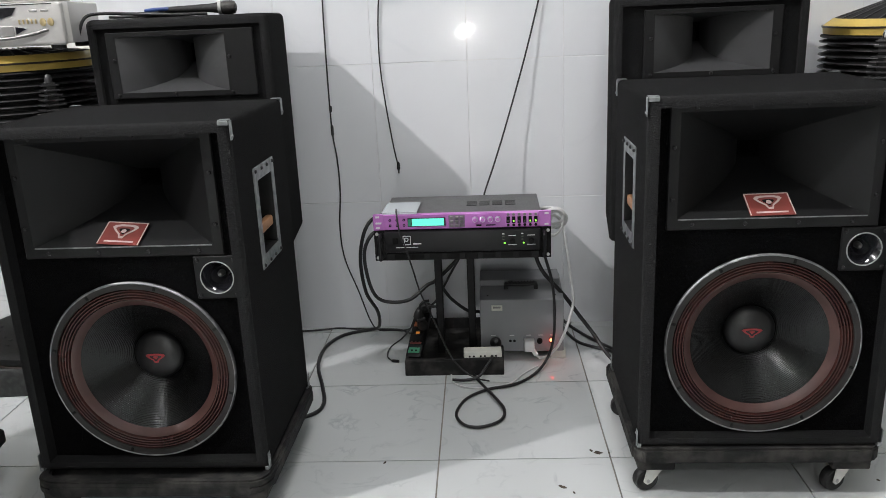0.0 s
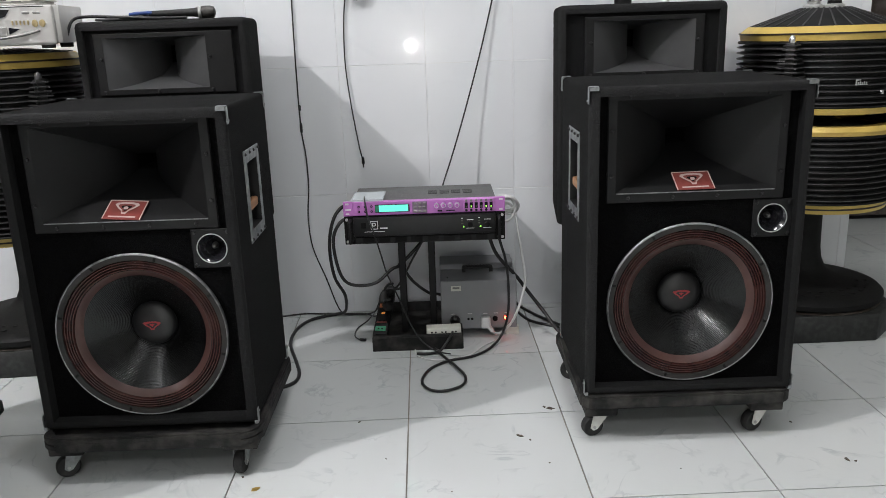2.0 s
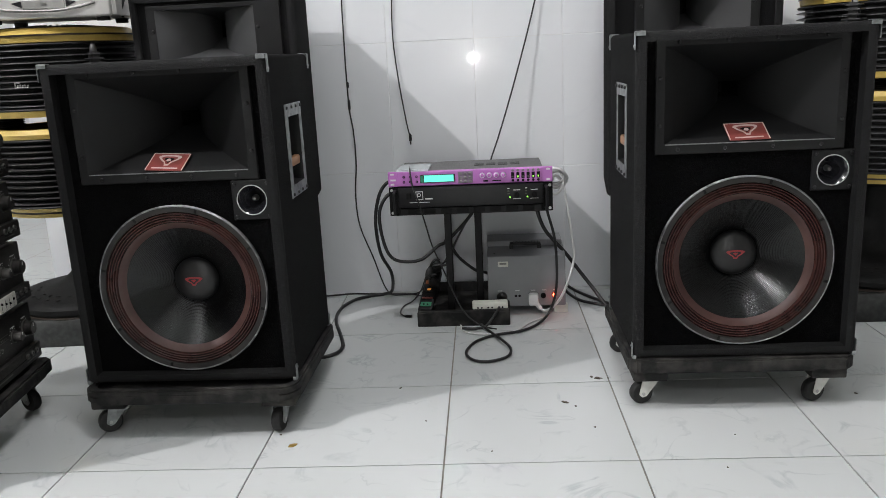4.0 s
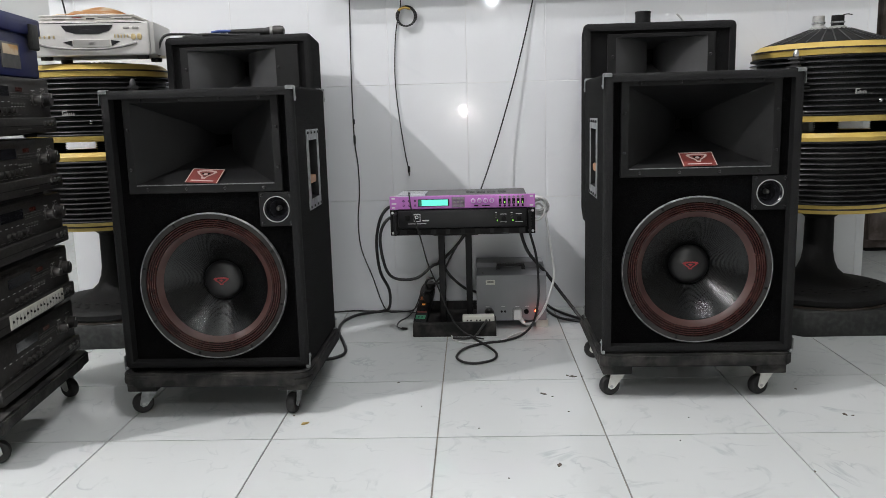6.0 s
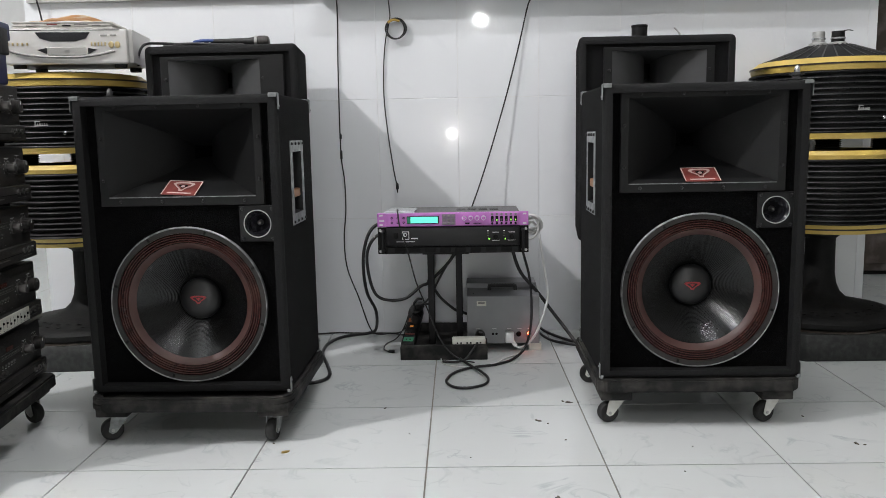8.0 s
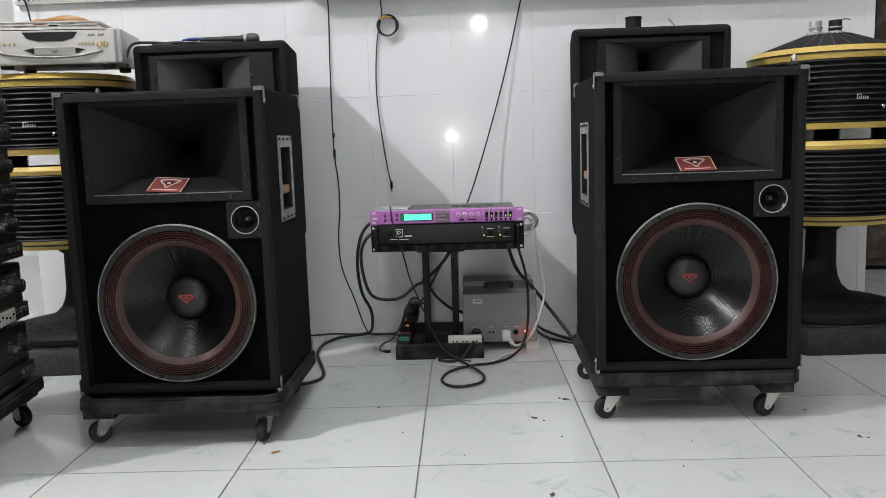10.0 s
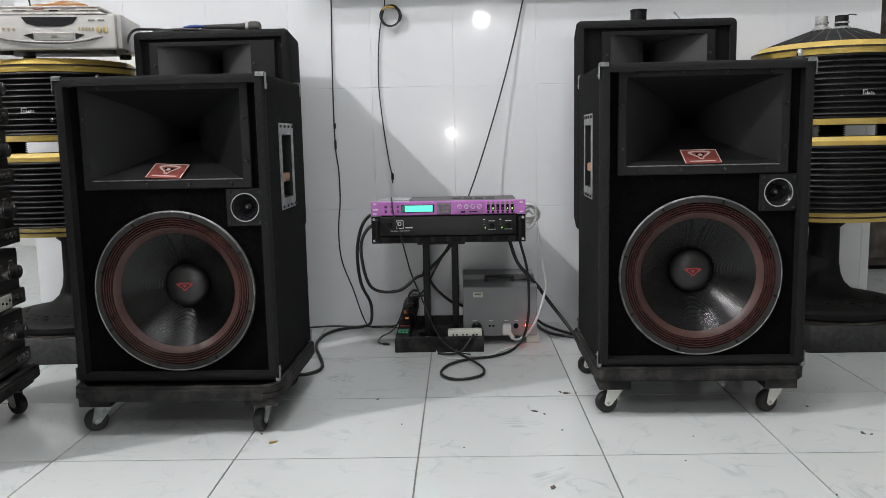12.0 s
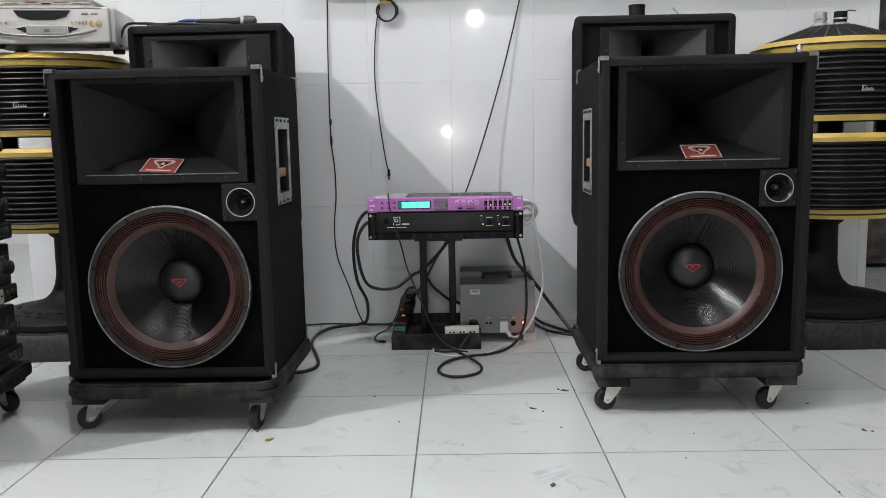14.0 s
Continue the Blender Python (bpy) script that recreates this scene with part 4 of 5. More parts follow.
part("small_window", span(0.040, 0.054, -0.004, -0.001, 0.007, 0.0115), CARD_DARK, pf)
part("printed_bar", box(0.079, -0.0024, 0.009, 0.026, 0.0006, 0.003), CARD_DARK, pf)
part("printed_bar", box(-0.2265, 0.0016, 0.020, 0.016, 0.0006, 0.005), PRINT, pf)
for i in range(6):
    x = 0.126 + i * 0.0148
    part("fader_window", span(x - 0.0046, x + 0.0046, -0.0038, -0.0015, 0.0135, 0.0315), CARD_DARK, pf)
    part("lit_bar", span(x - 0.0018, x + 0.0018, -0.0045, -0.0036, 0.0165, 0.0215), LED_GREEN if i in (1, 4, 5) else LED_OFF, pf)
    for z in (0.008, 0.037):
        part("key", lathe([(0.004, 0), (0.004, 0.002), (0, 0.002)], 10, Matrix.Translation((x, -0.002, z)) @ AX_FRONT), KNOB_GREY if z > 0.02 else CARD_DARK, pf)
for s in (-1, 1):
    for z in (0.007, 0.037):
        part("rack_slot", box(s * 0.229, 0.0018, z, 0.011, 0.001, 0.005, 0.0004, 1), PRINT, pf)
for i in range(4):
    v = part("vent", span(0.012 + i * 0.036, 0.040 + i * 0.036, 0.085, 0.14, 0.0425, 0.0436), CARD_DARK, proc)
    for k in range(5):
        part("vent_slat", span(0.0125 + i * 0.036, 0.0395 + i * 0.036, 0.089 + k * 0.011, 0.094 + k * 0.011, 0.0435, 0.0442), GREY_LID, v)

case = thing("disc_case", pose(RX - 0.165, RY + 0.035, 0.4885, 0, 0, -2), "clear plastic disc case lying on the processor", "disc case")
part("tray", span(-0.050, 0.045, -0.03, 0.085, 0, 0.004, 0.001, 1), GLASS_CASE, case)
part("insert", span(-0.046, 0.026, -0.024, 0.060, 0.004, 0.0048), KNOB_GREY, case)
part("lid", span(-0.050, 0.045, -0.03, 0.085, 0.0049, 0.0072, 0.001, 1), GLASS_CASE, case)

# ---------- grey voltage box ----------
vb = thing("voltage_stabiliser", pose(0.226, 0.555, 0, 0, 0, -1.5), "grey enamelled stabiliser box with a red lamp, on white pads", "stabiliser")
body = poly([(0.0, 0.026), (0.0, 0.191), (0.20, 0.206), (0.20, 0.026)], 0.246, Matrix.Translation((-0.123, 0, 0)) @ Matrix(((0, 0, 1, 0), (1, 0, 0, 0), (0, 1, 0, 0), (0, 0, 0, 1))))
bmesh.ops.bevel(body, geom=body.edges[:], offset=0.002, segments=1, affect="EDGES")
bd = part("body", body, GREYBOX, vb, smooth=False)
part("rear_hood", span(-0.125, 0.118, 0.105, 0.203, 0.198, 0.218, 0.002, 1), GREYBOX, bd)
hd = part("carry_handle", span(-0.050, 0.050, 0.070, 0.094, 0.208, 0.216, 0.004, 2), RUBBER, vb, "black ribbed carry handle")
for x in (-0.045, 0.045):
    part("handle_post", span(x - 0.006, x + 0.006, 0.074, 0.090, 0.196, 0.210, 0.001, 1), RUBBER, hd)
for k in range(9):
    part("handle_rib", span(-0.038 + k * 0.0095, -0.034 + k * 0.0095, 0.069, 0.095, 0.2145, 0.2175, 0.001, 1), RUBBER, hd)
part("meter_plate", box(-0.073, -0.0012, 0.166, 0.032, 0.002, 0.017, 0.0006, 1), CREAM, bd)
part("meter_mark", box(-0.073, -0.0024, 0.168, 0.022, 0.0006, 0.006), KNOB_GREY, bd)
for x in (-0.035, -0.023):
    part("socket_hole", lathe([(0.0042, 0), (0.0042, 0.001), (0, 0.001)], 10, Matrix.Translation((x, 0, 0.060)) @ AX_FRONT), CARD_DARK, bd)
part("fuse_holder", lathe([(0.0085, 0), (0.0085, 0.006), (0.006, 0.009), (0, 0.009)], 16, Matrix.Translation((0.052, 0, 0.060)) @ AX_FRONT), CARD_DARK, bd)
part("lamp_bezel", lathe([(0.0085, 0), (0.0085, 0.003), (0.006, 0.003)], 16, Matrix.Translation((0.087, 0, 0.062)) @ AX_FRONT), RUBBER, bd)
part("lamp", lathe([(0.006, 0.002), (0.0056, 0.006), (0.003, 0.009), (0, 0.0095)], 16, Matrix.Translation((0.087, 0, 0.062)) @ AX_FRONT), LED_RED, bd, "glowing red pilot lamp")
for x in (-0.085, -0.03, 0.02, 0.055, 0.09):
    part("printed_bar", box(x, -0.0006, 0.078, 0.014, 0.0006, 0.0025), PRINT, bd)
for x in (-0.10, 0.10):
    part("lid_screw", lathe([(0.003, 0), (0.002, 0.002), (0, 0.002)], 8, pose(x, 0.03, 0.1932)), SCREW, bd)
for x in (-0.10, 0.108):
    for y in (0.006, 0.17):
        part("pad", span(x - 0.022, x + 0.022, y, y + 0.026, 0, 0.026, 0.002, 1), CREAM, vb, "yellowed white pad")

bp = thing("mains_plug", pose(0.147, 0.551, 0.055), "black mains plug in the stabiliser's socket", "plug")
part("plug_body", lathe([(0, 0), (0.016, 0), (0.017, 0.012), (0.012, 0.024), (0.006, 0.040), (0, 0.041)], 16, AX_FRONT @ pose(0, 0, 0, -35, 0, 0)), RUBBER, bp)
wp = thing("mains_plug", pose(0.245, 0.552, 0.052), "white mains plug in the stabiliser's socket", "plug")
part("plug_body", span(-0.014, 0.016, -0.026, 0.0, -0.018, 0.020, 0.005, 2), WHITE_PLASTIC, wp)
part("plug_neck", rod((0.010, -0.016, -0.012), (0.022, -0.018, -0.03), 0.007, 10), WHITE_PLASTIC, wp)

# white socket plate on the tray, and the coloured power strip
ws = thing("socket_strip", pose(0.108, 0.452, 0.012, 0, 0, 1), "short white mains socket strip on the tray's front edge", "socket strip")
part("shell", span(-0.055, 0.055, 0.012, 0.050, 0.004, 0.056, 0.004, 2), CREAM, ws)
for x in (-0.032, 0.0, 0.032):
    for dx in (-0.006, 0.006):
        part("socket_hole", lathe([(0.003, 0), (0.003, 0.001), (0, 0.001)], 8, Matrix.Translation((x + dx, 0.012, 0.042)) @ AX_FRONT), CARD_DARK, ws)
    part("printed_bar", box(x, 0.0116, 0.025, 0.014, 0.0006, 0.002), KNOB_GREY, ws)
PS = pose(-0.096, 0.500, 0.022, 25, 0, -8)
ps = thing("power_strip", PS, "black power strip with coloured sockets leaning on the tray", "power strip")
part("shell", span(-0.023, 0.023, 0.0, 0.20, 0, 0.026, 0.004, 2), PLASTIC, ps)
for k, (mt, lab) in enumerate(((GREEN_PL, "green socket"), (RED_CARD, "red socket"), (PLASTIC, ""), (ORANGE_PL, "orange socket"), (PLASTIC, ""))):
    s = part("socket", span(-0.017, 0.017, 0.014 + k * 0.035, 0.034 + k * 0.035 - (0.012 if k == 1 else 0), 0.026, 0.029, 0.001, 1), mt, ps, lab)
    for dx in (-0.006, 0.006):
        part("socket_hole", lathe([(0.003, 0), (0.003, 0.001), (0, 0.001)], 8, pose(dx, 0.022 + k * 0.035, 0.029)), CARD_DARK, s)
part("switch_lamp", span(-0.006, 0.006, 0.088, 0.096, 0.026, 0.031, 0.001, 1), LED_AMBER, ps, "glowing amber switch")
for k, (dx, dy, tilt) in enumerate(((0.012, 0.112, 20), (-0.004, 0.150, -15), (0.014, 0.182, 40))):
    t = thing("adapter_plug", PS @ pose(dx, dy, 0.046, tilt, 10 * k, 25 * k - 20), "black moulded plug in the power strip", "plug", "strip plugs")
    part("plug_body", lathe([(0, -0.017), (0.015, -0.017), (0.017, -0.006), (0.014, 0.010), (0.007, 0.024), (0, 0.025)], 14), RUBBER, t)
    part("plug_neck", tube([(0, 0, 0.020), (0.002, -0.004, 0.036), (0.012, -0.006, 0.052), (0.026, 0.004, 0.050)], 0.0042, 8, 5), CABLE, t)


# ---------- stack of karaoke amplifiers ----------
AX0, AY0, ATURN = -1.044, -0.035, 96.5      # the far end of the fronts; local +x runs towards it along the front


def deck_unit(z, h, kind):
    t = thing("stereo_amplifier", pose(AX0, AY0, z, 0, 0, ATURN), "charcoal karaoke amplifier with grey knobs, in a stack", "amplifier", "stacked amplifiers")
    w, d = 0.475, 0.34
    part("case", span(-w, 0, 0.02, d, 0.008, h - 0.002, 0.002, 1), DECK_TOP, t)
    f = part("front", span(-w - 0.001, 0.001, 0.0, 0.022, 0.012, h - 0.002, 0.004, 2), DECK, t, "charcoal brushed front panel")
    part("lower_step", span(-w - 0.001, 0.001, -0.012, 0.004, 0.012, 0.052, 0.004, 2), DECK, f)
    part("top_bevel", poly([(0.0, 0.0), (-0.010, -0.006), (-0.010, -0.018), (0.0, -0.024)], w - 0.004, Matrix.Translation((-w + 0.002, 0.010, h - 0.004)) @ Matrix(((0, 0, 1, 0), (1, 0, 0, 0), (0, 1, 0, 0), (0, 0, 0, 1)))), KNOB_DARK, f)
    for x, r in ((-0.042, 0.018), (-0.102, 0.0125)):
        k = part("knob", lathe([(r + 0.003, 0), (r + 0.003, 0.003), (r, 0.004), (r * 0.94, 0.020), (r * 0.82, 0.022), (0, 0.0215)], 28, Matrix.Translation((x, 0, 0.098)) @ AX_FRONT), KNOB_DARK, f, "dark grey metal volume knob")
        part("knob_ring", lathe([(r + 0.0034, 0.001), (r + 0.0034, 0.0042), (r + 0.0014, 0.0046), (r + 0.0012, 0.003)], 28, Matrix.Translation((x, 0, 0.098)) @ AX_FRONT), KNOB_GREY, k)
        part("pointer", box(x, -0.0222, 0.098 + r * 0.5, 0.002, 0.001, r * 0.5), PRINT, k)
        part("printed_bar", box(x, -0.0004, 0.098 + r + 0.010, 0.022, 0.0006, 0.0016), PRINT, f)
        for j in range(9):
            a = radians(-40 + 32.5 * j)
            part("tick", box(x + (r + 0.007) * math.cos(a), -0.0004, 0.098 + (r + 0.007) * math.sin(a), 0.0018, 0.0006, 0.0018), PRINT, f)
    for i in range(5):
        part("small_knob", lathe([(0.0028, 0), (0.0026, 0.003), (0, 0.003)], 12, Matrix.Translation((-0.165 - i * 0.016, 0, 0.086)) @ AX_FRONT), KNOB_GREY, f)
        part("printed_bar", box(-0.165 - i * 0.016, -0.0004, 0.079, 0.007, 0.0006, 0.0014), PRINT, f)
        part("small_knob", lathe([(0.0075, 0), (0.007, 0.009), (0, 0.009)], 14, Matrix.Translation((-0.225 - i * 0.026, 0, 0.070)) @ AX_FRONT), KNOB_DARK, f)
        part("printed_bar", box(-0.225 - i * 0.026, -0.0004, 0.0575, 0.012, 0.0006, 0.0014), KNOB_GREY, f)
    part("display", span(-0.200, -0.166, -0.001, 0.002, 0.116, 0.126), DISPLAY_RED, f, "dim red display window")
    part("display", span(-0.36, -0.24, -0.001, 0.002, 0.104, 0.128), SMOKED, f)
    for z in (0.100, 0.112):
        part("printed_line", span(-0.232, -0.128, -0.0007, 0.0, z, z + 0.0011), KNOB_GREY, f)
    for j in range(12):
        part("level_tick", span(-0.228 + j * 0.008, -0.2245 + j * 0.008, -0.0007, 0.0, 0.1035, 0.1075), KNOB_GREY, f)
    for j in range(7):
        part("printed_bar", box(-0.150 - 0.042 * j, -0.0004, 0.0590, 0.010 + 0.006 * (j % 3), 0.0006, 0.0012), KNOB_GREY, f)
        part("printed_bar", box(-0.245 - 0.030 * j, -0.0004, 0.0905, 0.008 + 0.005 * (j % 2), 0.0006, 0.0014), PRINT, f)
    part("groove", span(-w + 0.004, -0.004, -0.0126, -0.0112, 0.0305, 0.0317), CARD_DARK, f)
    for i in range(3):
        part("jack", lathe([(0.007, 0), (0.007, 0.004), (0.0035, 0.004), (0.0035, 0)], 14, Matrix.Translation((-0.030 - i * 0.024, -0.012, 0.036)) @ AX_FRONT), KNOB_GREY, f)
    part("printed_bar", box(-0.20, -0.0124, 0.024, 0.08, 0.0006, 0.003), KNOB_GREY, f)
    part("printed_bar", box(-0.06, -0.0124, 0.022, 0.05, 0.0006, 0.002), KNOB_GREY, f)
    if kind == "cream":
        c = part("cream_panel", span(-0.40, -0.085, -0.0145, -0.010, 0.016, 0.050, 0.001, 1), CREAM, f, "cream equaliser panel")
        for i in range(16):
            x, zz = -0.388 + i * 0.0192, 0.031 + 0.004 * math.sin(1.7 * i)
            part("slot", span(x - 0.0005, x + 0.0005, -0.0150, -0.0144, 0.023, 0.043), KNOB_GREY, c)
            part("slider", span(x - 0.002, x + 0.002, -0.0175, -0.0146, zz, zz + 0.005), CARD_DARK, c)
            part("printed_bar", span(x - 0.003, x + 0.003, -0.0150, -0.0144, 0.0185, 0.0197), KNOB_GREY, c)
    for x in (-0.38, -0.05):
        for y in (0.04, 0.30):
            part("foot", lathe([(0, 0), (0.016, 0), (0.017, 0.009), (0, 0.009)], 14, pose(x, y, 0)), RUBBER, t)
    return t


for z, h, k in ((0.117, 0.156, ""), (0.273, 0.156, "cream"), (0.429, 0.148, ""), (0.577, 0.150, ""), (0.727, 0.153, "")):
    deck_unit(z, h, k)
amp_dolly = dolly((200, 150, 20, 100), 0.56, 0.40, 0.0, STEEL, 0.117, 0.015)
amp_dolly.matrix_basis = pose(AX0, AY0, 0, 0, 0, ATURN) @ pose(-0.262, -0.03, 0)
tagged(amp_dolly, "scuffed black dolly on swivel casters under the amplifier stack")
tb = thing("toolbox", pose(AX0, AY0, 0.880, 0, 0, ATURN + 2), "dark blue plastic toolbox with black latches, on the amplifier stack", "toolbox")
part("tub", span(-0.40, -0.02, 0.01, 0.22, 0, 0.108, 0.006, 2), BLUE_BOX, tb)
lid = part("lid", span(-0.41, -0.01, 0.0, 0.23, 0.108, 0.152, 0.006, 2), BLUE_BOX, tb)
for x in (-0.33, -0.075):
    part("latch", span(x - 0.022, x + 0.022, -0.010, 0.004, 0.070, 0.135, 0.004, 2), RUBBER, lid)
part("grip", tube([(-0.28, 0.10, 0.150), (-0.28, 0.10, 0.158), (-0.26, 0.10, 0.162), (-0.16, 0.10, 0.162), (-0.14, 0.10, 0.158), (-0.14, 0.10, 0.150)], 0.008, 8, 5), RUBBER, lid)
part("sticker", box(-0.20, 0.0090, 0.050, 0.11, 0.002, 0.062), KNOB_GREY, tb, "grey picture sticker with an orange panel")
part("sticker_panel", box(-0.20, 0.0078, 0.064, 0.09, 0.001, 0.024), PAPER_ORANGE, tb)

# ---------- disc player and papers ----------
dv = thing("disc_player", pose(-1.112, 0.385, 0.9615, 0, 0, 8) @ Matrix.Diagonal((1.0, 0.9, 1.30, 1)), "silver-grey disc player with a dark window, on the drum loudspeaker", "disc player")
DW = 0.196
part("case", span(-DW, DW, 0.015, 0.275, 0.010, 0.088, 0.003, 2), SILVER, dv)
fr = part("front", span(-DW, DW - 0.012, -0.004, 0.018, 0.007, 0.088, 0.006, 3), SILVER, dv)
win = [(-0.085, 0.080), (0.075, 0.080), (0.062, 0.066), (0.03, 0.059), (-0.04, 0.059), (-0.072, 0.066)]
part("dark_window", poly(win, 0.002, Matrix.Translation((0, -0.004, 0)) @ AX_FRONT), SMOKED, fr)
part("seam", span(-DW + 0.004, DW - 0.034, -0.0046, -0.003, 0.0845, 0.0860), CARD_DARK, fr)
part("disc_tray", span(-0.052, 0.062, -0.0062, -0.003, 0.027, 0.046, 0.001, 1), SILVER_BRIGHT, fr)
part("tray_mark", box(0.006, -0.0066, 0.036, 0.016, 0.0006, 0.006), KNOB_GREY, fr)
for s in (-1, 1):
    part("tray_wing", poly([(0.006 + s * 0.060, 0.044), (0.006 + s * 0.088, 0.040), (0.006 + s * 0.060, 0.030)][::s], 0.002, Matrix.Translation((0, -0.004, 0)) @ AX_FRONT), SMOKED, fr)
part("smile_trim", tube([(-0.175, -0.004, 0.042), (-0.13, -0.010, 0.030), (-0.06, -0.012, 0.0235), (0.03, -0.012, 0.022), (0.09, -0.010, 0.027), (0.145, -0.005, 0.037)], 0.0030, 8, 6), KNOB_GREY, fr, "curved grey trim")
for i in range(5):
    part("button", box(0.078 + i * 0.010, -0.0055, 0.053, 0.004, 0.004, 0.009, 0.001, 1), GOLD, fr)
    part("button", box(-0.165 + i * 0.014, -0.0055, 0.053, 0.005, 0.004, 0.007, 0.001, 1), GOLD, fr)
for x in (0.135, 0.154):
    part("round_button", lathe([(0.008, 0), (0.0075, 0.004), (0.005, 0.005), (0, 0.005)], 16, Matrix.Translation((x, -0.004, 0.051)) @ AX_FRONT), GOLD, fr)
for x in (0.115, 0.143):
    part("button", box(x, -0.005, 0.073, 0.020, 0.003, 0.005, 0.0015, 1), SILVER_BRIGHT, fr)
for x in (-0.15, 0.15):
    for y in (0.04, 0.24):
        part("foot", lathe([(0, 0), (0.018, 0), (0.020, 0.013), (0, 0.014)], 16, pose(x, y, 0)), RUBBER, dv)


def paper(x0, x1, y0, y1, z, curl, material, name, label, rise, thick):
    b = bmesh.new()
    n = 14
    g = [[b.verts.new((x0 + (x1 - x0) * i / n, y0 + (y1 - y0) * j / 6, z + rise * (j / 6) ** 0.8 * (1 - 0.6 * (i / n) ** 4) + 0.004 * math.sin(5 * i / n + j) * (j / 6) + curl * max(0, (i / n - 0.75) / 0.25) ** 2 * -1
                       + 0.004 * math.sin(3.1 * i / n + 0.5))) for j in range(7)] for i in range(n + 1)]
    for i in range(n):
        for j in range(6):
            b.faces.new((g[i][j], g[i + 1][j], g[i + 1][j + 1], g[i][j + 1]))
    bmesh.ops.solidify(b, geom=b.faces[:], thickness=-thick)
    return tagged(mesh_ob(name, b, material, True), label, "paper", "papers")


np_ = thing("newspaper", pose(-1.131, 0.486, 1.0765, 0, 0, 7), "thick folded cream newspaper lying on the disc player", "newspaper", "papers")
for k in range(5):
    part("fold", span(-0.148 + 0.003 * (k % 2), 0.150 - 0.005 * (k % 3), -0.098 + 0.003 * (k % 2), 0.10, 0.0045 * k, 0.0045 * k + 0.0042, 0.0019, 2), PAPER, np_)
for k, (x, w, h, mt) in enumerate(((-0.085, 0.04, 0.0020, KNOB_GREY), (-0.03, 0.030, 0.0030, RED_CARD), (0.012, 0.026, 0.0036, CARD_DARK), (0.055, 0.04, 0.0020, KNOB_GREY), (0.10, 0.026, 0.002, KNOB_GREY))):
    part("printed_bar", span(x - w / 2, x + w / 2, -0.0984, -0.0966, 0.0095 - h / 2 + 0.004 * (k % 2), 0.0095 + h / 2 + 0.004 * (k % 2)), mt, np_)
paper(-1.25, -1.02, 0.425, 0.58, 1.1025, 0.003, PAPER_ORANGE, "magazine", "orange printed magazine on the newspaper", 0.022, 0.003)
paper(-1.21, -1.05, 0.450, 0.57, 1.1075, 0.003, PAPER_ORANGE, "magazine", "orange printed magazine on the newspaper", 0.030, 0.003)

# ---------- on the rear loudspeakers ----------
TOP = 1.028
mc = thing("microphone", pose(-0.612, 0.545, TOP + 0.0185, 0, 0, 8) @ Matrix.Diagonal((0.86, 0.74, 0.74, 1)), "black handheld microphone lying on a rear loudspeaker", "microphone")
mx = Matrix.Rotation(radians(90), 4, "Y")
part("body", lathe([(0, -0.115), (0.010, -0.115), (0.012, -0.05), (0.016, 0.03), (0.020, 0.048), (0, 0.048)], 24, mx), RUBBER, mc)
part("ring", lathe([(0.020, 0.046), (0.0245, 0.048), (0.0245, 0.056), (0.021, 0.058)], 24, mx), STEEL, mc)
part("grille", lathe([(0.021, 0.056), (0.0245, 0.064), (0.0245, 0.086), (0.021, 0.098), (0.010, 0.103), (0, 0.104)], 24, mx), KNOB_DARK, mc, "dark wire-mesh grille")
cup = thing("plastic_cup", pose(0.675, 0.57, TOP), "short black plastic cup standing on a rear loudspeaker", "cup")
part("sleeve", lathe([(0.0, 0.0), (0.025, 0), (0.025, 0.044), (0.021, 0.044), (0.021, 0.008), (0, 0.008)], 28), PLASTIC, cup)
part("rim", lathe([(0.025, 0.038), (0.0262, 0.039), (0.0262, 0.044), (0.025, 0.045)], 28), PLASTIC, cup)
wire = thing("bent_strip", pose(0.80, 0.56, TOP), "small bent grey metal strip on a rear loudspeaker", "metal strip")
part("blade", tube([(0, 0, 0.002), (0.008, 0, 0.004), (-0.004, 0.0, 0.022), (-0.016, 0, 0.034)], 0.0028, 6, 4), STEEL, wire)

# ---------- shelf above, lamps and the space behind ----------
sh = thing("wall_shelf", pose(0, 0, 0), "long pale shelf board fixed high on the tiled wall", "shelf")
part("board", span(-0.41, END_X - 0.03, WALL_Y - 0.075, WALL_Y - 0.001, 1.226, 1.248, 0.002, 1), SHELF_WHITE, sh)
part("ledge", span(LEFT_X + 0.02, -0.43, WALL_Y - 0.02, WALL_Y - 0.001, 1.228, 1.242, 0.001, 1), STEEL, sh, "perforated grey strip")
for i in range(60):
    part("bead", lathe([(0, 0.003), (0.004, 0.001), (0.004, -0.003), (0, -0.003)], 8, Matrix.Translation((LEFT_X + 0.035 + i * 0.0168, WALL_Y - 0.021, 1.245)) @ AX_FRONT), CARD_DARK, sh)
for x in (-0.3, 0.5, 1.3):
    part("bracket", span(x - 0.008, x + 0.008, WALL_Y - 0.06, WALL_Y - 0.001, 1.219, 1.226, 0.001, 1), STEEL, sh)

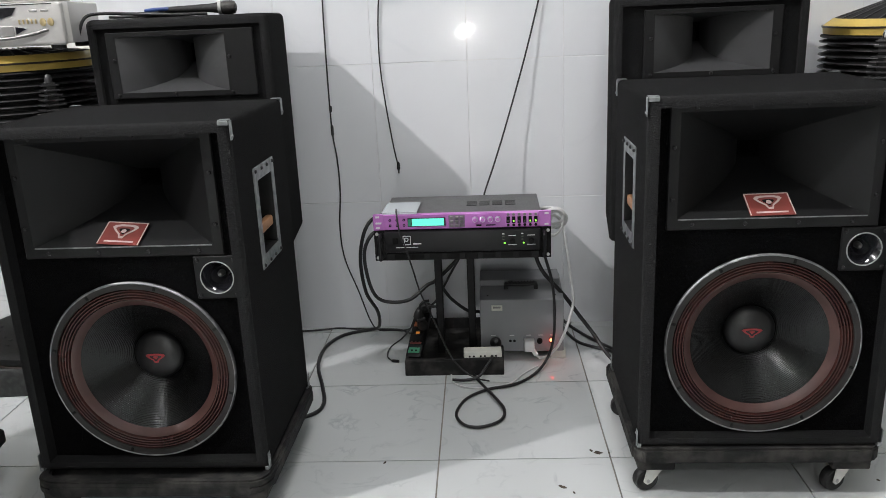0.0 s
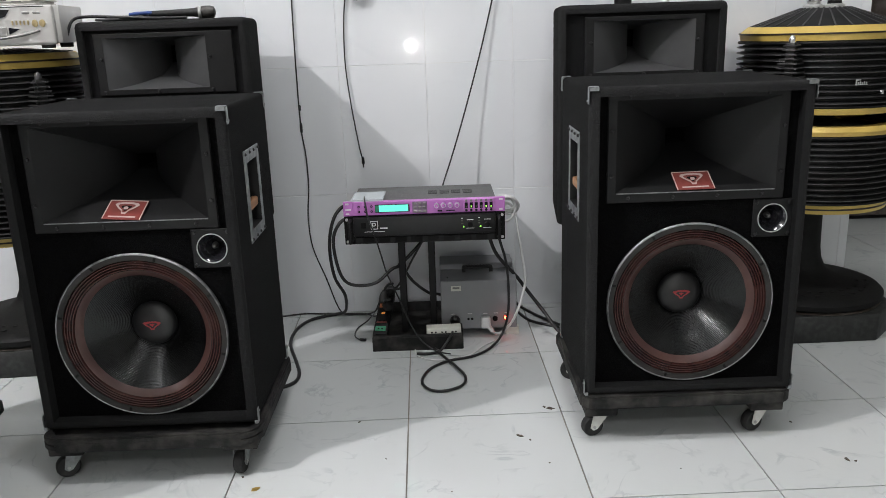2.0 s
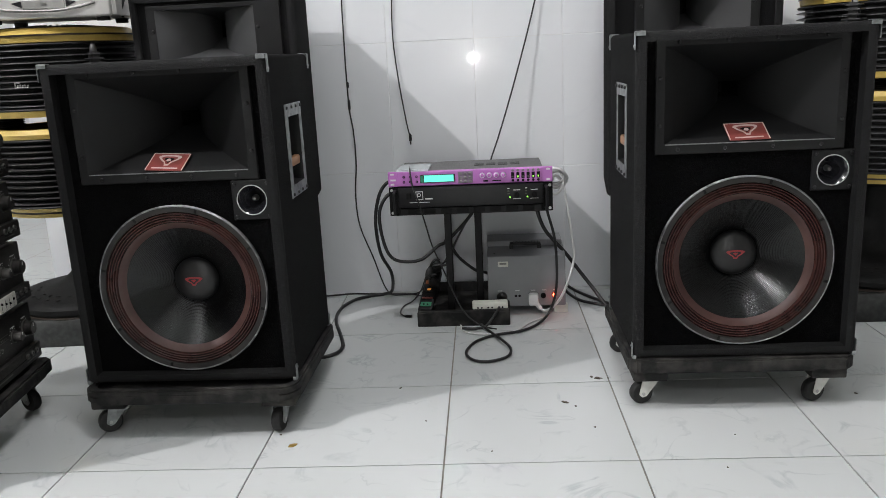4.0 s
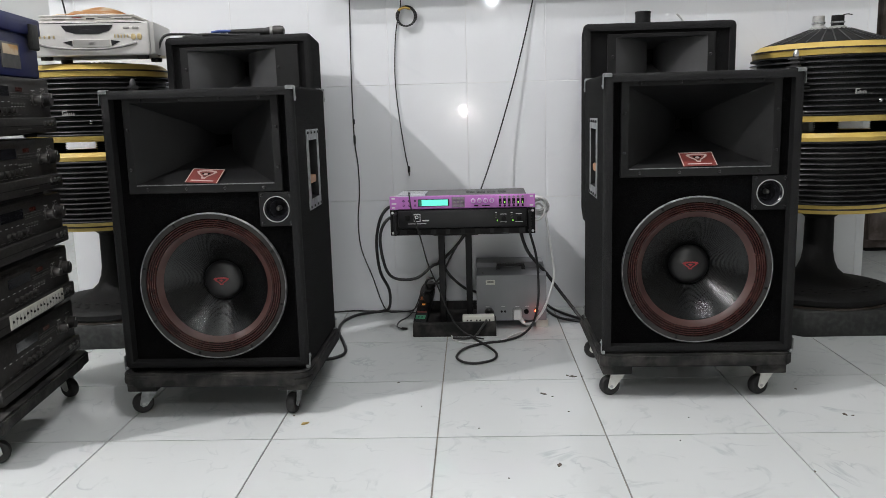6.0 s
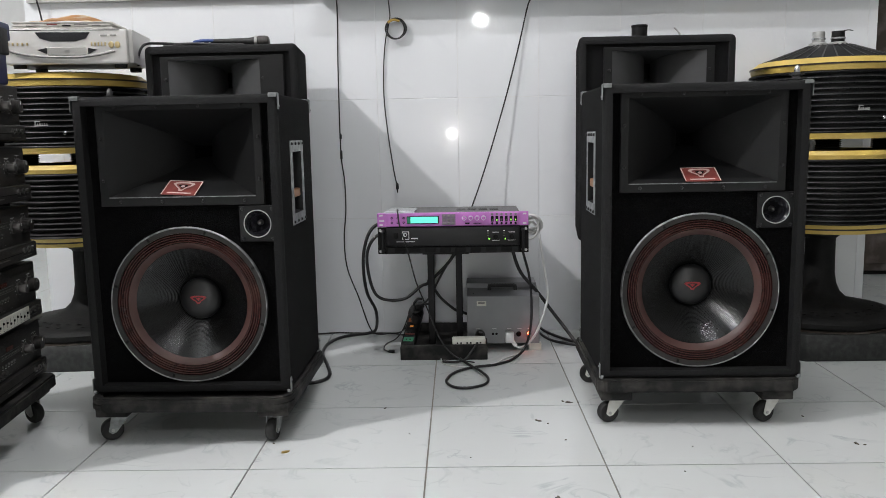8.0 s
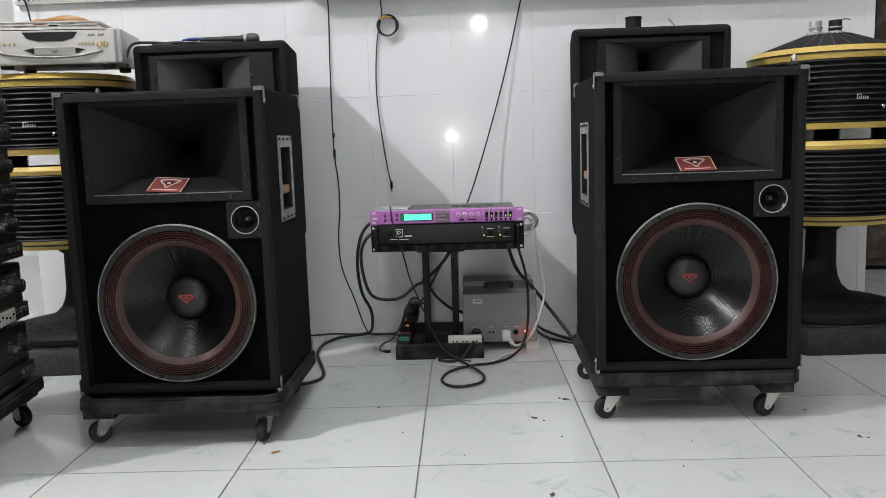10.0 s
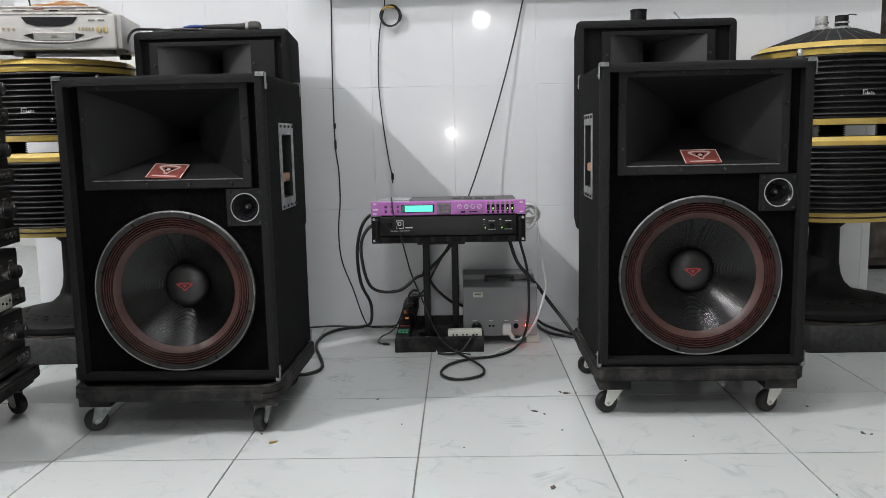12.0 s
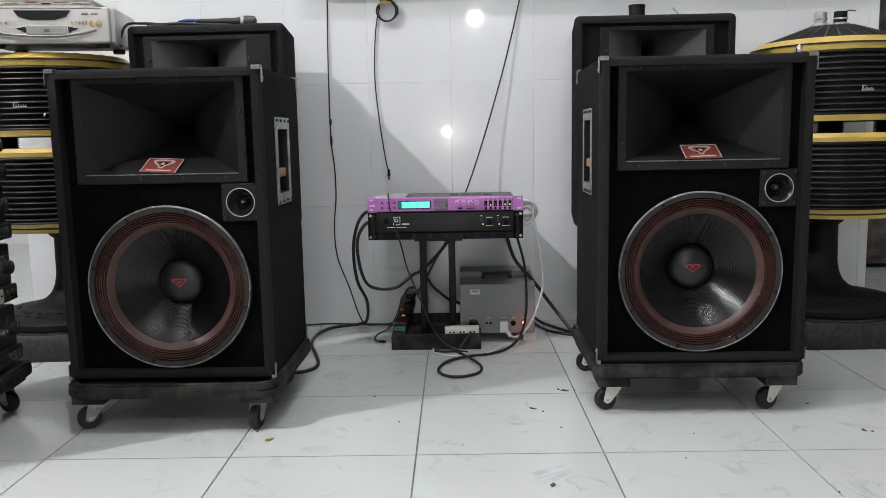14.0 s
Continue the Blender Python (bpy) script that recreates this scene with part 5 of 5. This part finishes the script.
bulb = thing("pendant_lamp", pose(KEY[0], KEY[1], CEIL), "bare white pendant lamp hanging from the ceiling", "lamp")
part("rose", lathe([(0, -0.016), (0.035, -0.014), (0.04, 0)], 24), WHITE_PLASTIC, bulb)
part("flex", rod((0, 0, -0.17), (0, 0, -0.01), 0.003, 8), CABLE, bulb)
part("socket", lathe([(0, -0.16), (0.012, -0.165), (0.020, -0.18), (0.020, -0.22), (0, -0.22)], 20), WHITE_PLASTIC, bulb)
# Fixtures for the two added fill lights; both are out of view.
for x, y in ((0.35, -0.85), (0.3, -5.6)):
    tl = thing("tube_lamp", pose(x, y, CEIL), "unseen white ceiling tube added for fill light", "lamp", "tube lamps")
    part("housing", span(-0.62, 0.62, -0.05, 0.05, -0.05, 0, 0.004, 1), WHITE_PLASTIC, tl)
    part("tube", rod((-0.59, 0, -0.065), (0.59, 0, -0.065), 0.013, 12), TUBE_GLOW, tl)
# Upper globe: inferred from its reflection; lower: stand-in for the camera's flash.
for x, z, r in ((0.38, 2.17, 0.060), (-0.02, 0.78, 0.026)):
    g = thing("globe_lamp", pose(x, BACK_Y + 0.15, z), "bright white globe on the end wall, placed for its wall reflection", "lamp", "globe lamps")
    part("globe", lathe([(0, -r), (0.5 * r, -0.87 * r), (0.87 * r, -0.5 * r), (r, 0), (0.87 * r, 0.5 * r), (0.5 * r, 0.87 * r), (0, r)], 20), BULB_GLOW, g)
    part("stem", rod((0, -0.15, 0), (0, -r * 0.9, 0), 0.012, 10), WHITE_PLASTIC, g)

cb = thing("tall_cabinet", pose(2.08, 1.85, 0), "tall dark brown wooden cabinet in the space behind", "cabinet")
part("body", span(0, 0.75, 0.02, 0.5, 0.02, 1.95, 0.004, 1), BROWN_WOOD, cb)
for x in (0.01, 0.385):
    d = part("door", span(x, x + 0.355, 0, 0.02, 0.06, 1.92, 0.003, 1), BROWN_WOOD, cb)
    part("pull", span(x + (0.32 if x < 0.1 else 0.02), x + (0.335 if x < 0.1 else 0.035), -0.02, 0, 0.95, 1.08, 0.002, 1), STEEL, d)
part("base", span(0.02, 0.73, 0.04, 0.48, 0, 0.02), CARD_DARK, cb)


# ---------- cables ----------
def cable(pts, r, material, label, group="", n=8):
    return tagged(mesh_ob("cable", tube(pts, r, 8, n), material, True, 60), label, "cable", group)


V = WALL_Y - 0.006
ca = cable([(-0.338, V - 0.078, 1.42), (-0.339, V - 0.075, 1.24), (-0.341, V, 1.194), (-0.345, V, 0.992), (-0.347, V, 0.786), (-0.345, V, 0.656), (-0.336, V - 0.004, 0.575), (-0.335, V - 0.004, 0.468), (-0.345, V - 0.004, 0.36), (-0.337, V - 0.006, 0.25),
            (-0.294, 0.80, 0.142), (-0.262, 0.79, 0.046), (-0.238, 0.80, 0.006), (-0.19, 0.795, 0.005), (-0.14, 0.76, 0.02), (-0.108, 0.68, 0.07), (-0.092, 0.640, 0.125)], 0.0024, CABLE, "thin black cable hanging down the tiled wall to the power strip", "wall cables")
for z, h in ((0.668, 0.018), (0.735, 0.010)):
    part("splice", lathe([(0.0024, -h), (0.0046, -h * 0.7), (0.0046, h * 0.7), (0.0024, h)], 10, Matrix.Translation((-0.345, V, z))), CABLE, ca)
cb2 = cable([(-0.152, V - 0.078, 1.42), (-0.154, V - 0.075, 1.24), (-0.155, V, 1.188), (-0.154, V, 1.148), (-0.172, V, 1.068), (-0.181, V, 0.967), (-0.182, V, 0.864), (-0.171, V - 0.004, 0.74), (-0.154, V - 0.010, 0.613), (-0.143, V - 0.014, 0.555)], 0.0022, CABLE, "thin black cable with a jack hanging on the tiled wall", "wall cables")
part("jack_plug", lathe([(0, -0.020), (0.0022, -0.019), (0.0024, -0.008), (0.0052, -0.006), (0.0048, 0.012), (0.002, 0.018)], 12, Matrix.Translation((-0.1415, V - 0.015, 0.547))), PLASTIC, cb2)
coil = None
for k in range(4):
    coil = tube([(-0.136 + (0.0335 + 0.0022 * (k % 3)) * math.cos(a) + 0.002 * k, V - 0.004 * k - 0.003, 1.112 + (0.034 + 0.002 * (k % 2)) * math.sin(a)) for a in np.linspace(0.3 * k, 0.3 * k + math.tau, 25)], 0.0022, 6, 0, coil)
co = tagged(mesh_ob("cable_coil", coil, CABLE, True, 60), "coiled spare black cable hung on the wall cable", "cable", "wall cables")
part("tie", tube([(-0.160, V - 0.02, 1.132), (-0.140, V - 0.021, 1.141), (-0.118, V - 0.020, 1.136)], 0.0045, 6, 5), GOLDBIT, co, "yellowish tape tie")
cable([(0.385, V - 0.078, 1.36), (0.360, V - 0.076, 1.24), (0.347, V - 0.02, 1.205), (0.335, V - 0.002, 1.172), (0.302, V - 0.006, 1.033), (0.259, 0.815, 0.872), (0.203, 0.795, 0.688), (0.158, 0.77, 0.555), (0.127, 0.74, 0.475), (0.115, 0.66, 0.44)], 0.0028, CABLE, "black cable slanting down the tiled wall to the rack", "wall cables")

cable([(-0.150, 0.655, 0.440), (-0.172, 0.66, 0.437), (-0.211, 0.64, 0.426), (-0.237, 0.62, 0.385), (-0.252, 0.62, 0.303), (-0.245, 0.64, 0.196), (-0.219, 0.68, 0.117), (-0.231, 0.77, 0.030), (-0.265, 0.80, 0.007), (-0.31, 0.785, 0.006), (-0.36, 0.745, 0.006), (-0.392, 0.655, 0.006),
       (-0.389, 0.532, 0.006), (-0.350, 0.39, 0.006), (-0.327, 0.293, 0.006), (-0.338, 0.233, 0.006), (-0.390, 0.21, 0.006), (-0.47, 0.24, 0.03), (-0.5, 0.245, 0.16)], 0.0055, CABLE, "thick black speaker cable running to the dolly over the floor", "rack cables")
cable([(-0.150, 0.62, 0.405), (-0.169, 0.62, 0.403), (-0.208, 0.60, 0.391), (-0.235, 0.60, 0.337), (-0.230, 0.60, 0.255), (-0.209, 0.61, 0.191), (-0.166, 0.62, 0.169), (-0.107, 0.63, 0.174), (-0.056, 0.65, 0.211), (-0.025, 0.66, 0.225), (0.05, 0.67, 0.30), (0.09, 0.66, 0.37)], 0.0055, CABLE, "thick black speaker cable looping beside the rack", "rack cables")
cable([(0.283, 0.50, 0.400), (0.287, 0.47, 0.355), (0.307, 0.47, 0.277), (0.315, 0.48, 0.197), (0.313, 0.475, 0.11), (0.297, 0.49, 0.035), (0.256, 0.441, 0.007), (0.196, 0.377, 0.006), (0.121, 0.349, 0.006), (0.061, 0.295, 0.006), (0.036, 0.213, 0.006), (0.057, 0.155, 0.006), (0.100, 0.142, 0.006),
       (0.149, 0.173, 0.006), (0.161, 0.222, 0.010), (0.138, 0.290, 0.012), (0.112, 0.360, 0.007), (0.092, 0.41, 0.006), (0.078, 0.448, 0.006)], 0.0042, CABLE, "black mains cable looped on the tiled floor", "rack cables")
cable([(0.255, 0.62, 0.38), (0.265, 0.62, 0.333), (0.291, 0.61, 0.261), (0.352, 0.60, 0.188), (0.395, 0.59, 0.129), (0.435, 0.57, 0.077), (0.475, 0.50, 0.030), (0.52, 0.42, 0.006), (0.56, 0.35, 0.006)], 0.0062, CABLE, "thick black speaker cable slanting down behind the stabiliser", "rack cables")
cable([(-0.115, 0.442, 0.502), (-0.113, 0.424, 0.494), (-0.106, 0.408, 0.448), (-0.091, 0.405, 0.401), (-0.074, 0.408, 0.334), (-0.058, 0.42, 0.265), (-0.028, 0.44, 0.181), (0.000, 0.435, 0.109), (0.024, 0.43, 0.060), (0.050, 0.425, 0.030), (0.085, 0.41, 0.012), (0.125, 0.40, 0.006)], 0.0024, CABLE, "black signal cable hanging down the rack's front", "rack cables")
cable([(0.110, 0.62, 0.39), (0.091, 0.62, 0.367), (0.060, 0.62, 0.327), (0.018, 0.62, 0.256), (-0.035, 0.62, 0.164), (-0.074, 0.625, 0.150)], 0.0036, CABLE, "black mains cable from the amplifier to the power strip", "rack cables")
cable([(-0.030, 0.63, 0.235), (-0.014, 0.64, 0.212), (0.015, 0.64, 0.169), (0.065, 0.65, 0.124), (0.10, 0.70, 0.10), (0.15, 0.79, 0.05)], 0.005, CABLE, "black cable drooping behind the stand's posts", "rack cables")
cable([(0.147, 0.515, 0.045), (0.140, 0.495, 0.055), (0.132, 0.455, 0.050), (0.113, 0.432, 0.030), (0.093, 0.42, 0.010), (0.06, 0.41, 0.006), (0.02, 0.405, 0.01)], 0.0042, CABLE, "black mains cable from the stabiliser's plug", "rack cables")
cable([(0.372, 0.815, 0.02), (0.397, 0.79, 0.006), (0.440, 0.701, 0.006), (0.500, 0.608, 0.006), (0.56, 0.52, 0.006)], 0.005, CABLE, "black cable lying on the floor by the wall", "floor cables")
cable([(0.365, 0.79, 0.03), (0.372, 0.77, 0.006), (0.404, 0.665, 0.006), (0.451, 0.619, 0.006), (0.497, 0.585, 0.006), (0.55, 0.50, 0.006)], 0.005, CABLE, "black cable lying on the floor by the wall", "floor cables")
th = cable([(-0.098, 0.60, 0.12), (-0.120, 0.66, 0.06), (-0.153, 0.72, 0.006), (-0.182, 0.663, 0.003), (-0.186, 0.593, 0.003), (-0.165, 0.552, 0.003)], 0.0021, CABLE, "thin black lead with a small jack on the floor", "floor cables")
part("jack_plug", rod((-0.166, 0.553, 0.005), (-0.146, 0.548, 0.005), 0.0045, 10), PLASTIC, th)
cable([(-0.62, 0.80, 0.004), (-0.466, 0.81, 0.004), (-0.381, 0.826, 0.004), (-0.312, 0.816, 0.004), (-0.223, 0.809, 0.004), (-0.165, 0.800, 0.004), (-0.12, 0.73, 0.02), (-0.100, 0.68, 0.08), (-0.085, 0.655, 0.13)], 0.003, CABLE, "black cable lying along the foot of the wall", "floor cables")
cable([(0.015, 0.445, 0.006), (0.026, 0.394, 0.004), (0.083, 0.362, 0.004), (0.178, 0.385, 0.004), (0.225, 0.45, 0.004), (0.27, 0.50, 0.004)], 0.0022, CABLE_WHITE, "thin pale lead curling on the floor before the stand", "floor cables")
cable([(0.245, 0.60, 0.452), (0.290, 0.57, 0.462), (0.316, 0.555, 0.466), (0.338, 0.55, 0.452), (0.346, 0.55, 0.424), (0.336, 0.55, 0.397), (0.316, 0.55, 0.386), (0.305, 0.56, 0.405), (0.320, 0.565, 0.440), (0.342, 0.56, 0.425), (0.348, 0.55, 0.400), (0.355, 0.53, 0.344), (0.365, 0.52, 0.267), (0.372, 0.51, 0.199), (0.355, 0.50, 0.132),
       (0.330, 0.495, 0.073), (0.300, 0.50, 0.036), (0.278, 0.515, 0.022), (0.266, 0.534, 0.024)], 0.0042, CABLE_WHITE, "white mains cable bundled beside the rack and down to a plug", "rack cables")
wb = None
for k in range(5):
    wb = tube([(0.318 + 0.012 * k / 4 + (0.030 + 0.003 * (k % 2)) * math.cos(a), 0.545 + 0.008 * k - 0.01 * math.sin(a), 0.442 - 0.004 * k + (0.024 + 0.004 * (k % 3)) * math.sin(a)) for a in np.linspace(0, math.tau, 21)], 0.0038, 7, 0, wb)
tagged(mesh_ob("cable_coil", wb, CABLE_WHITE, True, 60), "bundled loops of white cable at the rack's end", "cable", "rack cables")

# leads on the rear loudspeaker
for k, (mt, ps_) in enumerate(((CABLE, [(-0.735, 0.535, TOP + 0.022), (-0.72, 0.55, TOP + 0.008), (-0.78, 0.52, TOP + 0.005), (-0.83, 0.51, TOP + 0.005), (-0.86, 0.53, TOP + 0.006), (-0.82, 0.58, TOP + 0.006), (-0.74, 0.57, TOP + 0.012), (-0.66, 0.52, TOP + 0.005)]),
                              (CABLE, [(-0.62, 0.60, TOP + 0.005), (-0.70, 0.585, TOP + 0.012), (-0.79, 0.545, TOP + 0.012), (-0.88, 0.53, TOP + 0.016), (-0.915, 0.50, TOP + 0.008), (-0.93, 0.485, TOP - 0.03), (-0.937, 0.50, TOP - 0.055)]),
                              (CABLE, [(-0.60, 0.52, TOP + 0.005), (-0.68, 0.50, TOP + 0.005), (-0.76, 0.505, TOP + 0.010), (-0.84, 0.55, TOP + 0.012), (-0.80, 0.62, TOP + 0.005), (-0.70, 0.63, TOP + 0.005)]),
                              (CABLE_BLUE, [(-0.66, 0.56, TOP + 0.016), (-0.70, 0.53, TOP + 0.020), (-0.735, 0.52, TOP + 0.020), (-0.765, 0.535, TOP + 0.018)]))):
    cable(ps_, 0.0042 if k != 3 else 0.005, mt, "tangled blue lead on a rear loudspeaker's top" if k == 3 else "tangled black microphone lead on a rear loudspeaker's top", "microphone leads")
cable([(-1.42, 0.80, 1.30), (-1.40, 0.81, 1.20), (-1.385, 0.80, 1.10), (-1.36, 0.70, 1.05)], 0.003, CABLE, "black cable hanging in the corner behind the disc player", "wall cables")


# ---------- grit on the floor ----------
def grit(x, y, r, seed, material, bm=None):
    g = random.Random(seed)
    pts = [(r * g.uniform(0.5, 1.2) * math.cos(a) * 1.5, r * g.uniform(0.4, 1.0) * math.sin(a)) for a in (k * math.tau / 9 for k in range(9))]
    return poly(pts, 0.0016, pose(x, y, 0.0004, 0, 0, g.uniform(0, 180)), bm)


bits = None
for i, (x, y, r) in enumerate(((0.277, -0.118, 0.006), (0.374, 0.021, 0.008), (0.272, -0.559, 0.006), (1.004, -0.291, 0.006), (0.957, -0.108, 0.003), (-0.127, -0.009, 0.003), (-0.377, -0.252, 0.003), (0.564, -0.437, 0.002), (0.801, -0.603, 0.003),
                              (0.40, 0.02, 0.003), (0.30, -0.14, 0.003), (0.36, 0.03, 0.004), (1.02, -0.30, 0.003), (0.10, -0.35, 0.0015), (0.16, -0.62, 0.002), (-0.05, -0.2, 0.0015), (0.62, -0.30, 0.0015), (0.33, -0.25, 0.002))):
    bits = grit(x, y, r, i, DIRT, bits)
tagged(mesh_ob("floor_grit", bits, DIRT), "brown crumbs and chips scattered on the tiles", "grit", kind="stuff")
tagged(mesh_ob("foil_scrap", grit(-0.339, -0.305, 0.008, 77, GOLDBIT), GOLDBIT), "small crumpled gold foil scrap on the floor tiles", "scrap")


# ---------- tiles, last ----------
def tile_mesh(name, sx, sy, th, bevel, material):
    b = bmesh.new()
    x, y, i = sx / 2, sy / 2, bevel
    lo = [b.verts.new(p) for p in ((-x, -y, -th), (x, -y, -th), (x, y, -th), (-x, y, -th))]
    mid = [b.verts.new(p) for p in ((-x, -y, -i), (x, -y, -i), (x, y, -i), (-x, y, -i))]
    hi = [b.verts.new(p) for p in ((-x + i, -y + i, 0), (x - i, -y + i, 0), (x - i, y - i, 0), (-x + i, y - i, 0))]
    b.faces.new(hi if bevel else mid)
    for k in range(4):
        l = (k + 1) % 4
        if bevel:
            b.faces.new((mid[k], mid[l], hi[l], hi[k]))
        b.faces.new((lo[k], lo[l], mid[l], mid[k]))
    me = bpy.data.meshes.new(name)
    b.to_mesh(me)
    b.free()
    me.materials.append(material)
    return me


rnd = random.Random(4)
meshes = {}


def lay(name, parent, sx, sy, th, bevel, material, m):
    key = (name, round(sx, 4), round(sy, 4))
    if key not in meshes:
        meshes[key] = tile_mesh(name, sx, sy, th, bevel, material)
    o = new(name, meshes[key])
    o.parent = parent
    o.matrix_basis = m


T, J = 0.4, 0.0036
xs = [k * T for k in range(-4, 7)]
ys = [k * T for k in range(-9, 9)]
for x0, x1 in zip(xs, xs[1:]):
    for y0, y1 in zip(ys, ys[1:]):
        lay("floor_tile", floor, x1 - x0 - J, y1 - y0 - J, 0.004, 0.0, FLOOR_TILE, pose((x0 + x1) / 2, (y0 + y1) / 2, 0))
b = bmesh.new()
for i in range(-10, 8):
    for k in range(-18, 9):
        if -4 <= i < 6 and -9 <= k < 8:
            continue
        x0, x1, y0, y1 = max(i * T, WEST_X) + J / 2, min((i + 1) * T, RIGHT_X) - J / 2, k * T + J / 2, min((k + 1) * T, FAR_Y) - J / 2
        if x1 > x0 and y1 > y0:
            b.faces.new([b.verts.new(p) for p in ((x0, y0, 0), (x1, y0, 0), (x1, y1, 0), (x0, y1, 0))])
rest = part("floor_tiles", b, FLOOR_TILE, floor, smooth=False)
rest["kind"] = "stuff"

TW, TH = 0.2915, 0.433
cols = [LEFT_X] + [0.085 + TW * k for k in range(-5, 6)] + [END_X]
zs = [TH * k for k in range(7)] + [CEIL]
up = Matrix.Rotation(radians(90), 4, "X")
for x0, x1 in zip(cols, cols[1:]):
    for z0, z1 in zip(zs, zs[1:]):
        lay("wall_tile", wall_north, x1 - x0 - 0.0016, z1 - z0 - 0.0016, 0.008, 0.0010, WALL_TILE,
            Matrix.Translation(((x0 + x1) / 2, WALL_Y, (z0 + z1) / 2)) @ up @ pose(0, 0, rnd.uniform(-0.0004, 0.0003), rnd.uniform(-0.12, 0.12), rnd.uniform(-0.12, 0.12), 0))
